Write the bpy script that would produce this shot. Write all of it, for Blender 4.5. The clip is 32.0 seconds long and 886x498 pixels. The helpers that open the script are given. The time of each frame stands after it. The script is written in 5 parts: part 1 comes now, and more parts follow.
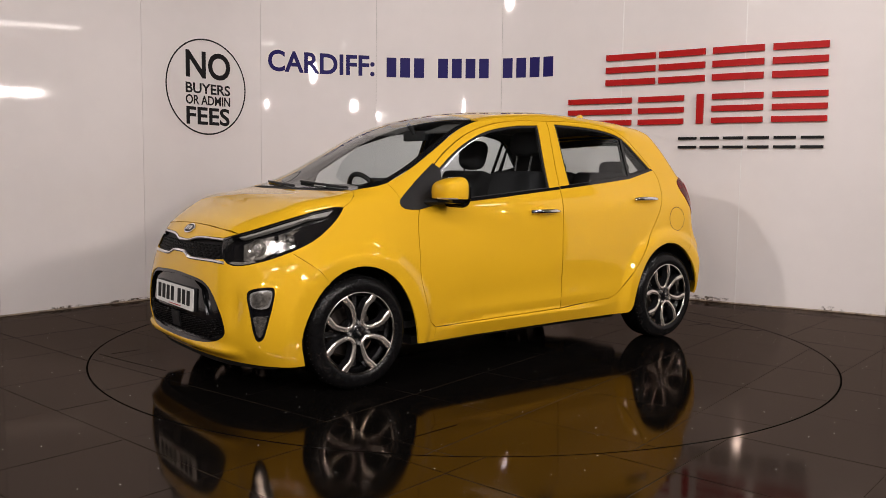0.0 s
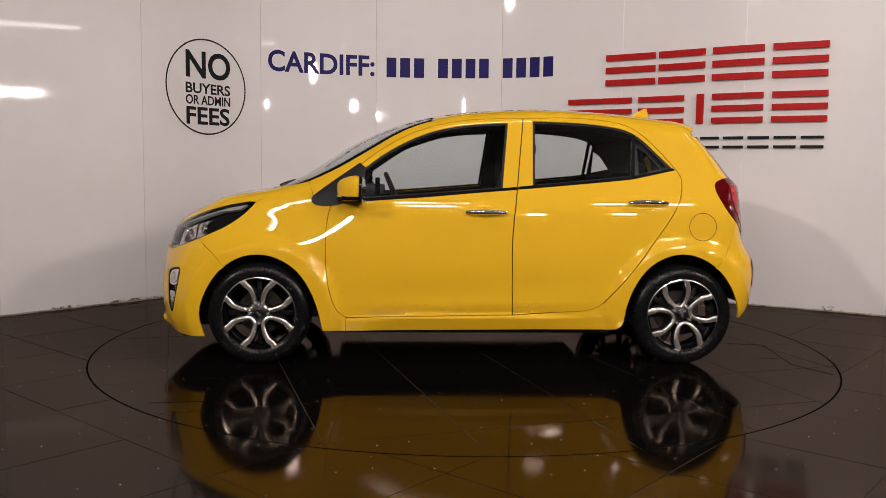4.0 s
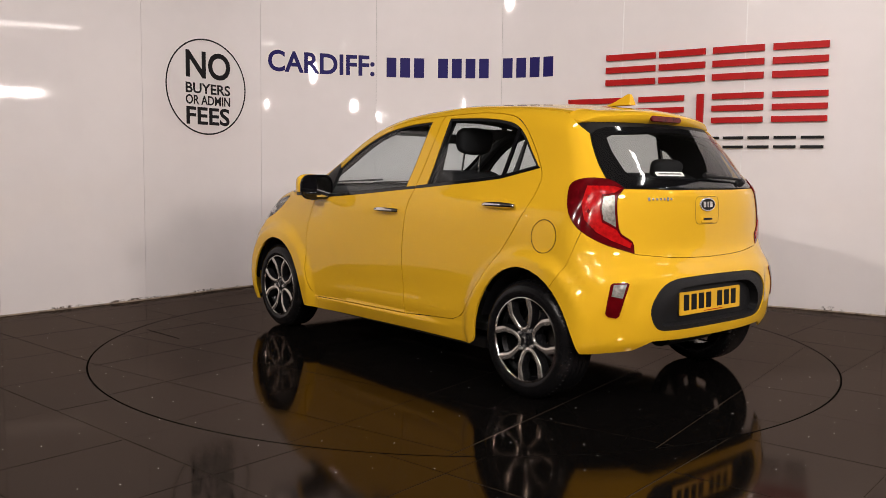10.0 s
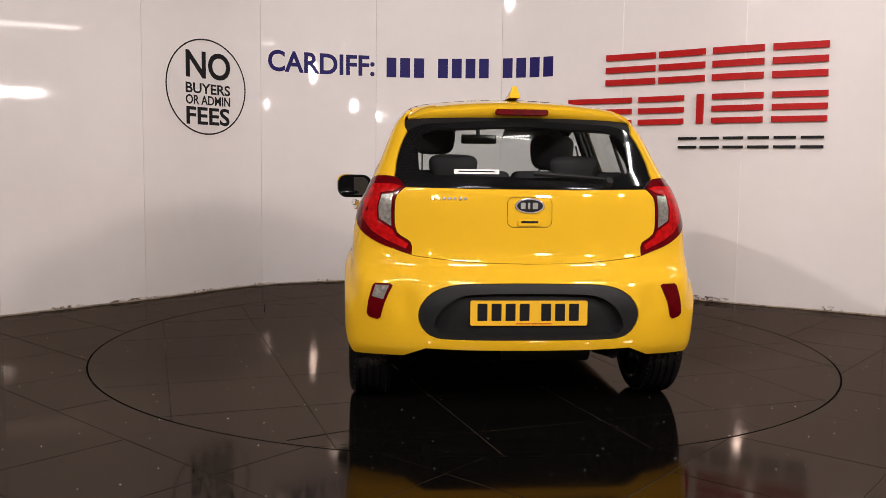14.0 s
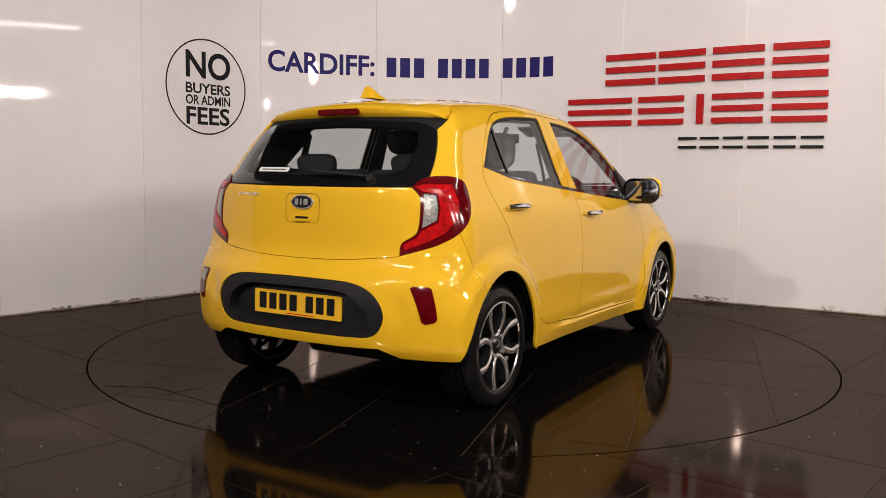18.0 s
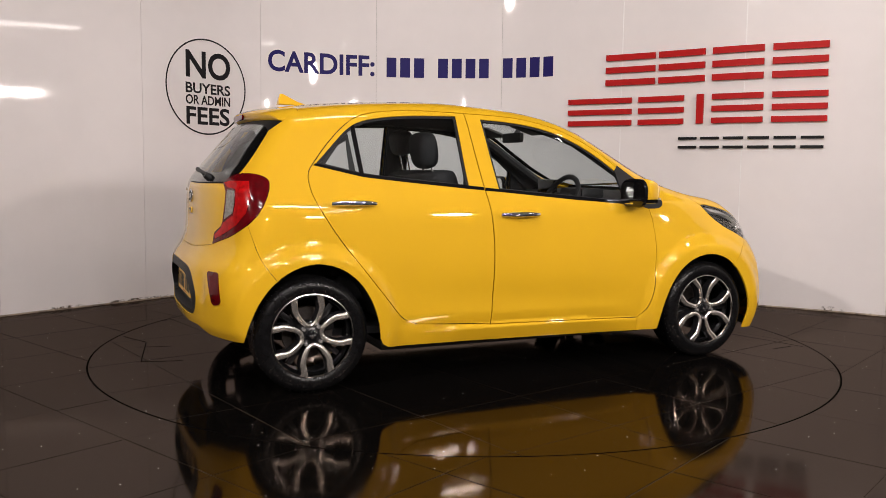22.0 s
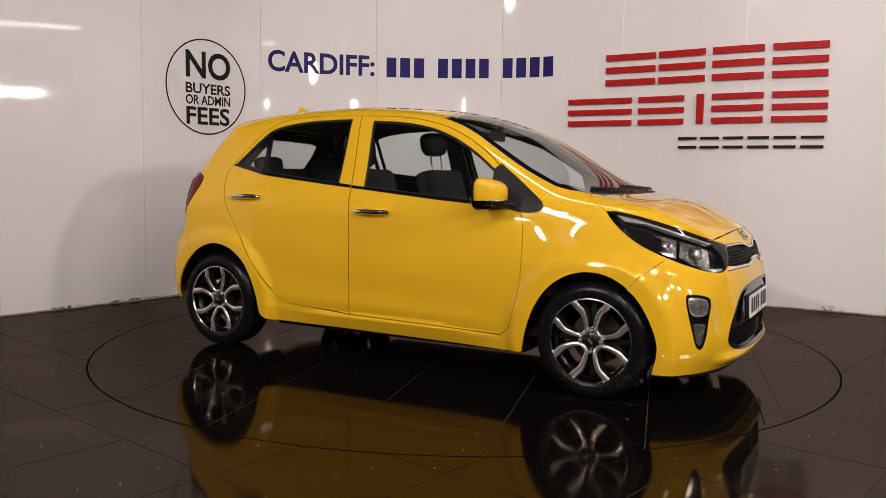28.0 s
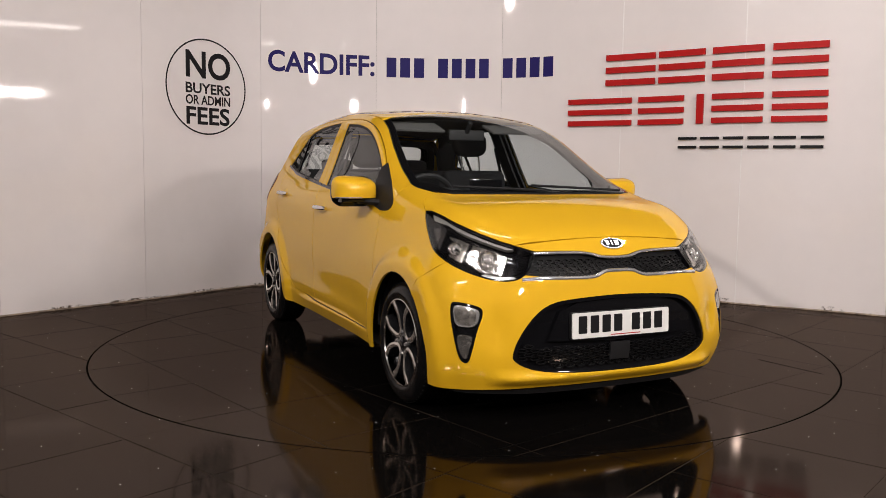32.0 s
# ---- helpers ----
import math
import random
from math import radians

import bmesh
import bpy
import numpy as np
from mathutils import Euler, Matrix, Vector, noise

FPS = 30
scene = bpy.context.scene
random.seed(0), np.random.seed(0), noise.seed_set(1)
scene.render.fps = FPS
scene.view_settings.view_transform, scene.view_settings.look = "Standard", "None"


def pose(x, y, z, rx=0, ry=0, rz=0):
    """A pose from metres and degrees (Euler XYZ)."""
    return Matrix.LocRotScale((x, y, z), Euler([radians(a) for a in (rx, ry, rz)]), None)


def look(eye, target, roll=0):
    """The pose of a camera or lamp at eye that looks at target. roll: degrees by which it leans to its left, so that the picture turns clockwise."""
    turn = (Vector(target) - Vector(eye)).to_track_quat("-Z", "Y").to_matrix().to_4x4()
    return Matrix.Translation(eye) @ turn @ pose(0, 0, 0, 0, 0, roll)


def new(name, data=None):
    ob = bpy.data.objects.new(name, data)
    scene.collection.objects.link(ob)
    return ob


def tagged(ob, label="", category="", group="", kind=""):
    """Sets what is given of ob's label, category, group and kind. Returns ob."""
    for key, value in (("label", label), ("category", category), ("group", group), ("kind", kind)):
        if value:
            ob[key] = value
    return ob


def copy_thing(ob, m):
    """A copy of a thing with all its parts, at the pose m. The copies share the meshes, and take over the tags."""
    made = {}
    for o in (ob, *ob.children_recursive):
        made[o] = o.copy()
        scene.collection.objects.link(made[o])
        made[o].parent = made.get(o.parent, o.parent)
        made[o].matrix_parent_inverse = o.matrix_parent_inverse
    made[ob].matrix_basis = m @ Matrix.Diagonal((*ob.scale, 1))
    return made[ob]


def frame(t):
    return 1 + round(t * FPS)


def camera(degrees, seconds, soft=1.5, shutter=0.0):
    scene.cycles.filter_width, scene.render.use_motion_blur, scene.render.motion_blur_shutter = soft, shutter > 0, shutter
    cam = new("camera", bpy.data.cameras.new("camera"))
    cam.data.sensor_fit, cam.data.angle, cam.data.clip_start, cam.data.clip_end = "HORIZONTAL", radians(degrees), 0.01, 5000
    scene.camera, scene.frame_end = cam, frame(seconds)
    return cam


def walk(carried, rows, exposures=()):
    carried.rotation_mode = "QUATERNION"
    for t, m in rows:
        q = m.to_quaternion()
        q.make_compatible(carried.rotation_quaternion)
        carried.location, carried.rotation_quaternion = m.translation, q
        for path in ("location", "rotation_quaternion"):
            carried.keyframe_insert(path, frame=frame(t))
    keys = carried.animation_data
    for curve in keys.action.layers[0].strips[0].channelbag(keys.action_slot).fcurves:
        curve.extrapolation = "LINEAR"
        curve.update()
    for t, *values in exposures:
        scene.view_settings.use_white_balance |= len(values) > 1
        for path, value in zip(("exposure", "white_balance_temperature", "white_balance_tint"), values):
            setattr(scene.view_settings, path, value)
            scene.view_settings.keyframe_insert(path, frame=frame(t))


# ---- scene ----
# ---------------------------------------------------------------- camera (still, on a tripod)
cam = camera(55.05, 32.0, soft=0.65)
EYE = Vector((0.0, -5.4027, 1.0900))
AIM = EYE + Vector((math.sin(-0.02264) * math.cos(-0.0911), math.cos(-0.02264) * math.cos(-0.0911), math.sin(-0.0911)))
walk(cam, [(0.0, look(EYE, AIM, 0.689)), (32.0, look(EYE, AIM, 0.689))],
     [(0.0, 0.16), (2.0, 0.09), (6.0, 0.04), (7.5, 0.12), (9.0, 0.21), (13.0, 0.30), (20.0, 0.31), (23.0, 0.24), (25.0, 0.06), (28.0, 0.15), (31.0, 0.23), (32.0, 0.23)])

# ---------------------------------------------------------------- world, lamps, exposure
world = bpy.data.worlds.new("hall_dusk")
scene.world = world
world.use_nodes = True
world.node_tree.nodes["Background"].inputs[0].default_value = (0.9, 0.85, 0.8, 1)
world.node_tree.nodes["Background"].inputs[1].default_value = 0.02
WARM = (1.0, 0.897, 0.84)
WHITE_L = (1.0, 0.925, 0.925)


def area(name, eye, target, sx, sy, watts, color=WARM):
    data = bpy.data.lights.new(name, "AREA")
    data.shape, data.size, data.size_y, data.energy, data.color = ("ELLIPSE" if "flood" in name else "RECTANGLE"), sx, sy, watts, color
    ob = new(name, data)
    ob.matrix_world = look(eye, target)
    return ob


# flood lamps on the hall's frame: place, target, width, height, watts
FLOODS = [((2.62, -5.26, 2.38), (0.2, 0.6, 0.9), 0.28, 0.24, 27), ((1.66, -5.68, 2.19), (0.0, 0.6, 0.9), 0.24, 0.22, 25), ((-1.20, -5.87, 2.39), (0, 0.6, 0.9), 0.14, 0.32, 20), ((-6.45, -8.1, 5.25), (0.4, 0.6, 0.9), 0.4, 0.24, 285), ((5.5, -5.6, 3.25), (-0.4, 0.6, 0.9), 0.60, 0.50, 142), ((5.43, -1.46, 2.31), (0, 0.5, 0.9), 0.07, 0.14, 12)]
for eye, target, sx, sy, watts in FLOODS:
    area("flood_light", eye, target, sx, sy, watts)
# bare glowing tubes hung lower over the turntable's edge: x, y, z, turn, length
LOW_BATTENS = [(5.45, -1.40, 3.45, 80, 0.75), (3.0, -5.05, 3.62, -62, 1.5)]
# pairs of ceiling tubes: x, y, z, turn
BATTENS = [(-3.2, -6.2, 5.3, 6), (0.3, -6.5, 5.3, 0), (3.6, -6.2, 5.3, -6), (0.3, -1.5, 5.3, 0), (0.3, -8.0, 5.3, 0), (4.1, -0.9, 5.0, -62)]
for x, y, z, turn in BATTENS:
    if z > 5.1:
        area("tube_light", (x, y, z - 0.07), (x * 0.4, 2.6, 3.6), 1.5, 0.16, 31 if y > -5 else 63 + 5 * x, WHITE_L)
    else:
        area("tube_light", (x, y, z - 0.07), (x, y, 0), 1.5, 0.16, 36, WHITE_L).matrix_world = pose(x, y, z - 0.07, 0, 0, turn)


# ---------------------------------------------------------------- materials
def mat(name, color, rough=0.5, metal=0.0, var=0.06, scale=20.0, bump=0.0, bump_scale=200.0, coat=0.0, ior=1.5, spec=0.5, emit=None, trans=0.0, var2=0.04, scale2=2.0, rvar=0.0):
    m = bpy.data.materials.new(name)
    m.use_nodes = True
    nt = m.node_tree
    b = nt.nodes["Principled BSDF"]
    b.inputs["Roughness"].default_value = rough
    b.inputs["Metallic"].default_value = metal
    b.inputs["IOR"].default_value = ior
    b.inputs["Specular IOR Level"].default_value = spec
    b.inputs["Coat Weight"].default_value = coat
    b.inputs["Coat Roughness"].default_value = 0.02
    b.inputs["Transmission Weight"].default_value = trans
    b.inputs["Base Color"].default_value = (*color, 1)
    if emit:
        b.inputs["Emission Color"].default_value = (*emit[0], 1)
        b.inputs["Emission Strength"].default_value = emit[1]
    co = nt.nodes.new("ShaderNodeTexCoord")
    if var > 0:
        acc = None
        for sc, am in ((scale, var), (scale2, var2)):
            n = nt.nodes.new("ShaderNodeTexNoise")
            n.inputs["Scale"].default_value, n.inputs["Detail"].default_value = sc, 5
            nt.links.new(co.outputs["Object"], n.inputs["Vector"])
            r = nt.nodes.new("ShaderNodeMapRange")
            r.inputs[1].default_value, r.inputs[2].default_value = 0.3, 0.7
            r.inputs[3].default_value, r.inputs[4].default_value = 1 - am, 1 + am
            nt.links.new(n.outputs["Fac"], r.inputs[0])
            if acc is None:
                acc = r.outputs[0]
            else:
                mu = nt.nodes.new("ShaderNodeMath")
                mu.operation = "MULTIPLY"
                nt.links.new(acc, mu.inputs[0])
                nt.links.new(r.outputs[0], mu.inputs[1])
                acc = mu.outputs[0]
        vm = nt.nodes.new("ShaderNodeVectorMath")
        vm.operation = "SCALE"
        vm.inputs[0].default_value = color
        nt.links.new(acc, vm.inputs["Scale"])
        nt.links.new(vm.outputs[0], b.inputs["Base Color"])
        if rvar > 0:
            rr = nt.nodes.new("ShaderNodeMapRange")
            rr.inputs[1].default_value, rr.inputs[2].default_value = 0.3, 0.7
            rr.inputs[3].default_value, rr.inputs[4].default_value = rough - rvar * 0.5, rough + rvar
            nt.links.new(n.outputs["Fac"], rr.inputs[0])
            nt.links.new(rr.outputs[0], b.inputs["Roughness"])
    if bump > 0:
        n = nt.nodes.new("ShaderNodeTexNoise")
        n.inputs["Scale"].default_value, n.inputs["Detail"].default_value = bump_scale, 3
        nt.links.new(co.outputs["Object"], n.inputs["Vector"])
        bp = nt.nodes.new("ShaderNodeBump")
        bp.inputs["Strength"].default_value, bp.inputs["Distance"].default_value = bump, 0.002
        nt.links.new(n.outputs["Fac"], bp.inputs["Height"])
        nt.links.new(bp.outputs[0], b.inputs["Normal"])
    return m


YELLOW = mat("yellow_paint", (0.69, 0.400, 0.013), 0.6, coat=1.0, var=0.015, scale=600, var2=0.015, scale2=3, spec=0.1)
BLACK = mat("black_plastic", (0.010, 0.010, 0.011), 0.5, var=0.1, bump=0.2, bump_scale=900, spec=0.25)
MESH = mat("grille_plastic", (0.006, 0.006, 0.0065), 0.35, var=0.1, spec=0.2)
GLOSS = mat("gloss_black", (0.005, 0.005, 0.006), 0.08, coat=0.3, spec=0.3)
RUBBER = mat("tyre_rubber", (0.005, 0.005, 0.0054), 0.26, var=0.2, scale=30, bump=0.12, bump_scale=400, spec=0.18)
SILVER = mat("machined_alloy", (0.58, 0.545, 0.505), 0.20, metal=0.84, var=0.05, scale=60)
RIM = mat("rim_edge_alloy", (0.72, 0.70, 0.67), 0.20, metal=1.0, var=0.06, scale=60)
GUN = mat("dark_alloy", (0.014, 0.014, 0.015), 0.25, metal=0.3, coat=0.3)
CHROME = mat("chrome", (0.86, 0.85, 0.84), 0.14, metal=0.80, var=0.02)
MIRROR = mat("silvered_glass", (0.86, 0.86, 0.86), 0.02, metal=1.0, var=0.0)
FABRIC = mat("dark_cloth", (0.016, 0.016, 0.018), 0.9, var=0.15, scale=150, bump=0.4, bump_scale=1500)
TRIM = mat("dark_trim", (0.014, 0.014, 0.015), 0.6, var=0.08, bump=0.2, bump_scale=1200)
HEADLINER = mat("grey_headliner", (0.10, 0.097, 0.093), 0.9, var=0.06)
RED_GLASS = mat("red_lamp_lens", (0.085, 0.001, 0.003), 0.12, coat=0.25, var=0.25, scale=25, spec=0.3)
CLEAR = mat("clear_lamp_lens", (0.30, 0.285, 0.26), 0.16, metal=0.45, coat=0.8, var=0.35, scale=70, bump=0.5, bump_scale=120)
REFLECT = mat("lamp_reflector", (0.62, 0.60, 0.57), 0.15, metal=0.92, var=0.5, scale=45, bump=1.0, bump_scale=38)
STRIP = mat("silver_light_strip", (0.50, 0.49, 0.47), 0.2, metal=0.45, var=0.12, scale=40, coat=0.5)
WHITE_PLATE = mat("white_plate", (0.72, 0.72, 0.7), 0.35, var=0.02)
YELLOW_PLATE = mat("yellow_plate", (0.75, 0.42, 0.02), 0.35, var=0.02)
INK = mat("black_ink", (0.008, 0.008, 0.009), 0.5, var=0.05, spec=0.15)
NAVY = mat("navy_vinyl", (0.012, 0.008, 0.10), 0.45, var=0.04, spec=0.15)
RED_SIGN = mat("red_acrylic", (0.40, 0.008, 0.008), 0.45, var=0.05, spec=0.15)
WALL = mat("white_wall_panel", (0.74, 0.70, 0.69), 0.035, var=0.012, scale=6, spec=0.4, var2=0.02, scale2=0.9, bump=0.02, bump_scale=3)
SEALANT = mat("grey_sealant", (0.50, 0.48, 0.46), 0.5, var=0.1)
GROUT = mat("dark_grout", (0.050, 0.038, 0.027), 0.8, var=0.5, scale=4, var2=0.3, scale2=25, spec=0.05)
CONCRETE = mat("hall_concrete", (0.14, 0.125, 0.11), 0.8, var=0.12, scale=8)
STEEL = mat("hall_steel", (0.10, 0.11, 0.13), 0.5, metal=0.3, var=0.1)
TUBE = mat("lamp_tube", (0.9, 0.9, 0.9), 0.4, var=0.0, emit=((1.0, 0.93, 0.86), 14.0))
DISC = mat("worn_iron", (0.055, 0.047, 0.042), 0.45, metal=0.5, var=0.3, scale=60)
HOUSING = mat("lamp_housing", (0.5, 0.5, 0.5), 0.5, var=0.05)


def window_glass(name, tint, gloss_rough=0.01):
    m = bpy.data.materials.new(name)
    m.use_nodes = True
    nt = m.node_tree
    nt.nodes.remove(nt.nodes["Principled BSDF"])
    out = nt.nodes["Material Output"]
    tr = nt.nodes.new("ShaderNodeBsdfTransparent")
    tr.inputs[0].default_value = (*tint, 1)
    gl = nt.nodes.new("ShaderNodeBsdfGlossy")
    gl.inputs["Roughness"].default_value = gloss_rough
    gl.inputs["Color"].default_value = (0.95, 0.97, 0.97, 1)
    lw = nt.nodes.new("ShaderNodeLayerWeight")
    lw.inputs["Blend"].default_value = 0.5
    pw = nt.nodes.new("ShaderNodeMath")
    pw.operation, pw.inputs[1].default_value = "POWER", 5.0
    nt.links.new(lw.outputs["Facing"], pw.inputs[0])
    fr = nt.nodes.new("ShaderNodeMapRange")
    fr.inputs[3].default_value, fr.inputs[4].default_value = 0.05, 1.0
    nt.links.new(pw.outputs[0], fr.inputs[0])
    mx = nt.nodes.new("ShaderNodeMixShader")
    nt.links.new(fr.outputs[0], mx.inputs[0])
    nt.links.new(tr.outputs[0], mx.inputs[1])
    nt.links.new(gl.outputs[0], mx.inputs[2])
    nt.links.new(mx.outputs[0], out.inputs[0])
    return m


GLASS = window_glass("car_glass", (0.82, 0.872, 0.88))
GLASS_DARK = window_glass("rear_privacy_glass", (0.74, 0.77, 0.76))
LENS = window_glass("lens_cover", (0.92, 0.92, 0.92))


def granite(name):
    """Polished black stone tile with pale sparkles and smears."""
    m = bpy.data.materials.new(name)
    m.use_nodes = True
    nt = m.node_tree
    b = nt.nodes["Principled BSDF"]
    b.inputs["IOR"].default_value = 1.5
    b.inputs["Specular IOR Level"].default_value = 0.0
    co = nt.nodes.new("ShaderNodeTexCoord")
    v = nt.nodes.new("ShaderNodeTexVoronoi")
    v.inputs["Scale"].default_value = 55
    nt.links.new(co.outputs["Object"], v.inputs["Vector"])
    lt = nt.nodes.new("ShaderNodeMath")
    lt.operation, lt.inputs[1].default_value = "LESS_THAN", 0.14
    nt.links.new(v.outputs["Distance"], lt.inputs[0])
    sep = nt.nodes.new("ShaderNodeSeparateColor")
    nt.links.new(v.outputs["Color"], sep.inputs[0])
    gt = nt.nodes.new("ShaderNodeMath")
    gt.operation, gt.inputs[1].default_value = "GREATER_THAN", 0.988
    nt.links.new(sep.outputs[0], gt.inputs[0])
    sp = nt.nodes.new("ShaderNodeMath")
    sp.operation = "MULTIPLY"
    nt.links.new(lt.outputs[0], sp.inputs[0])
    nt.links.new(gt.outputs[0], sp.inputs[1])
    mix = nt.nodes.new("ShaderNodeMix")
    mix.data_type = "RGBA"
    mix.inputs["A"].default_value = (0.0028, 0.0025, 0.0023, 1)
    mix.inputs["B"].default_value = (0.95, 0.95, 0.92, 1)
    nt.links.new(sp.outputs[0], mix.inputs["Factor"])
    nt.links.new(mix.outputs["Result"], b.inputs["Base Color"])
    n = nt.nodes.new("ShaderNodeTexNoise")
    n.inputs["Scale"].default_value, n.inputs["Detail"].default_value, n.inputs["Roughness"].default_value = 1.7, 6, 0.6
    nt.links.new(co.outputs["Object"], n.inputs["Vector"])
    r = nt.nodes.new("ShaderNodeMapRange")
    r.inputs[1].default_value, r.inputs[2].default_value = 0.35, 0.75
    r.inputs[3].default_value, r.inputs[4].default_value = 0.05, 0.12
    nt.links.new(n.outputs["Fac"], r.inputs[0])
    # gloss over the dark stone; its warm colour browns what it reflects
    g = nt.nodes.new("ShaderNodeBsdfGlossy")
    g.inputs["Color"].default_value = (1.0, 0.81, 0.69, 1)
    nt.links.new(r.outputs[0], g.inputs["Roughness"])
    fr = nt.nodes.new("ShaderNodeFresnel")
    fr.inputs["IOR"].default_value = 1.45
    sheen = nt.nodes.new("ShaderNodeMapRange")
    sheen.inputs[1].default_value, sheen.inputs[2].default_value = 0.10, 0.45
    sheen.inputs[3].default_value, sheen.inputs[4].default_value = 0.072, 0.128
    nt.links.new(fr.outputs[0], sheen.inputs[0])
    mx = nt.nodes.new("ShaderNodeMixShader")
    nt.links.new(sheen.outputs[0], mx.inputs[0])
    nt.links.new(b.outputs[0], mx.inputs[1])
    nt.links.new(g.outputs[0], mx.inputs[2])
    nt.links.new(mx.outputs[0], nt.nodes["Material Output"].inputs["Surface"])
    return m


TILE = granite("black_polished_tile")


# ---------------------------------------------------------------- mesh helpers
def obj(name, bm, material, parent=None, label=""):
    me = bpy.data.meshes.new(name)
    bm.to_mesh(me)
    bm.free()
    me.materials.append(material)
    ob = new(name, me)
    if parent is not None:
        ob.parent = parent
    if label:
        tagged(ob, label)
    return ob


def smooth(ob, angle=40):
    for p in ob.data.polygons:
        p.use_smooth = True
    ob.data.set_sharp_from_angle(angle=radians(angle))
    return ob


def part(name, bm, material, parent, label="", angle=40):
    return smooth(obj(name, bm, material, parent, label), angle)


def box(bm, cx, cy, cz, sx, sy, sz, bevel=0.0, m=None):
    r = bmesh.ops.create_cube(bm, size=1.0, matrix=(m or Matrix()) @ Matrix.Translation((cx, cy, cz)) @ Matrix.Diagonal((sx, sy, sz, 1)))
    if bevel > 0:
        es = list({e for v in r["verts"] for e in v.link_edges})
        bmesh.ops.bevel(bm, geom=es, offset=bevel, segments=2, affect="EDGES", profile=0.7)
    return bm


def cyl(bm, r1, r2, depth, m, seg=24, caps=True):
    bmesh.ops.create_cone(bm, cap_ends=caps, segments=seg, radius1=r1, radius2=r2, depth=depth, matrix=m)
    return bm


def raw(name, verts, faces, material, parent=None, normals=None, label=""):
    me = bpy.data.meshes.new(name)
    me.from_pydata([tuple(v) for v in verts], [], faces)
    me.materials.append(material)
    for p in me.polygons:
        p.use_smooth = True
    if normals is not None:
        me.normals_split_custom_set_from_vertices([tuple(n) for n in normals])
    ob = new(name, me)
    if parent is not None:
        ob.parent = parent
    if label:
        tagged(ob, label)
    return ob


def spline(pts, n=8, closed=False):
    """Catmull-Rom through points of any dimension."""
    p = [np.array(q, float) for q in pts]
    out = []
    m = len(p)
    for i in range(m if closed else m - 1):
        a = p[(i - 1) % m] if closed or i > 0 else 2 * p[0] - p[1]
        b, c = p[i], p[(i + 1) % m]
        d = p[(i + 2) % m] if closed or i + 2 < m else 2 * p[-1] - p[-2]
        for k in range(n):
            t = k / n
            out.append(0.5 * (2 * b + (c - a) * t + (2 * a - 5 * b + 4 * c - d) * t * t + (3 * b - a - 3 * c + d) * t ** 3))
    if not closed:
        out.append(p[-1])
    return out


# ---------------------------------------------------------------- the curved wall
SEAMS = [(-4.35, -1.55), (-3.95, -0.42), (-3.34, 0.62), (-2.61, 1.515), (-1.88, 2.51), (-0.86, 2.97), (0.36, 2.98), (1.42, 2.42), (2.32, 1.80), (3.31, 1.24), (4.15, 0.4), (4.7, -0.7)]
WALL_H = 3.05
DENSE = 10
wall_line = spline(SEAMS, DENSE)
for k in range(DENSE):
    # one sheet sits a little flatter than the run of the wall
    wall_line[2 * DENSE + k] = wall_line[2 * DENSE + k] * 0.55 + 0.45 * (np.array(SEAMS[2]) * (1 - k / DENSE) + np.array(SEAMS[3]) * k / DENSE)
N_PANEL = len(SEAMS) - 1


def grime(name):
    """Brown runs and specks with gaps between them."""
    m = bpy.data.materials.new(name)
    m.use_nodes = True
    nt = m.node_tree
    b = nt.nodes["Principled BSDF"]
    b.inputs["Base Color"].default_value, b.inputs["Roughness"].default_value = (0.16, 0.095, 0.045, 1), 0.7
    co = nt.nodes.new("ShaderNodeTexCoord")
    n1, n2 = nt.nodes.new("ShaderNodeTexNoise"), nt.nodes.new("ShaderNodeTexNoise")
    n1.inputs["Scale"].default_value, n1.inputs["Detail"].default_value = 1.6, 3
    n2.inputs["Scale"].default_value, n2.inputs["Detail"].default_value, n2.inputs["Roughness"].default_value = 34, 6, 0.7
    mul = nt.nodes.new("ShaderNodeMath")
    mul.operation = "MULTIPLY"
    for k, n in enumerate((n1, n2)):
        nt.links.new(co.outputs["Object"], n.inputs["Vector"])
        nt.links.new(n.outputs["Fac"], mul.inputs[k])
    r = nt.nodes.new("ShaderNodeMapRange")
    r.inputs[1].default_value, r.inputs[2].default_value, r.inputs[4].default_value = 0.27, 0.37, 0.8
    nt.links.new(mul.outputs[0], r.inputs[0])
    nt.links.new(r.outputs[0], b.inputs["Alpha"])
    return m




def wall_point(s, off=0.0):
    """Place on the wall's face: s counts panels from the line's start; off stands proud of it."""
    i = min(int(s), N_PANEL - 1)
    k = (s - i) * DENSE
    j = min(int(k), DENSE - 1)
    a, b = wall_line[i * DENSE + j], wall_line[i * DENSE + j + 1]
    p = a + (b - a) * (k - j)
    t = (b - a) / np.linalg.norm(b - a)
    return p + np.array((t[1], -t[0])) * off


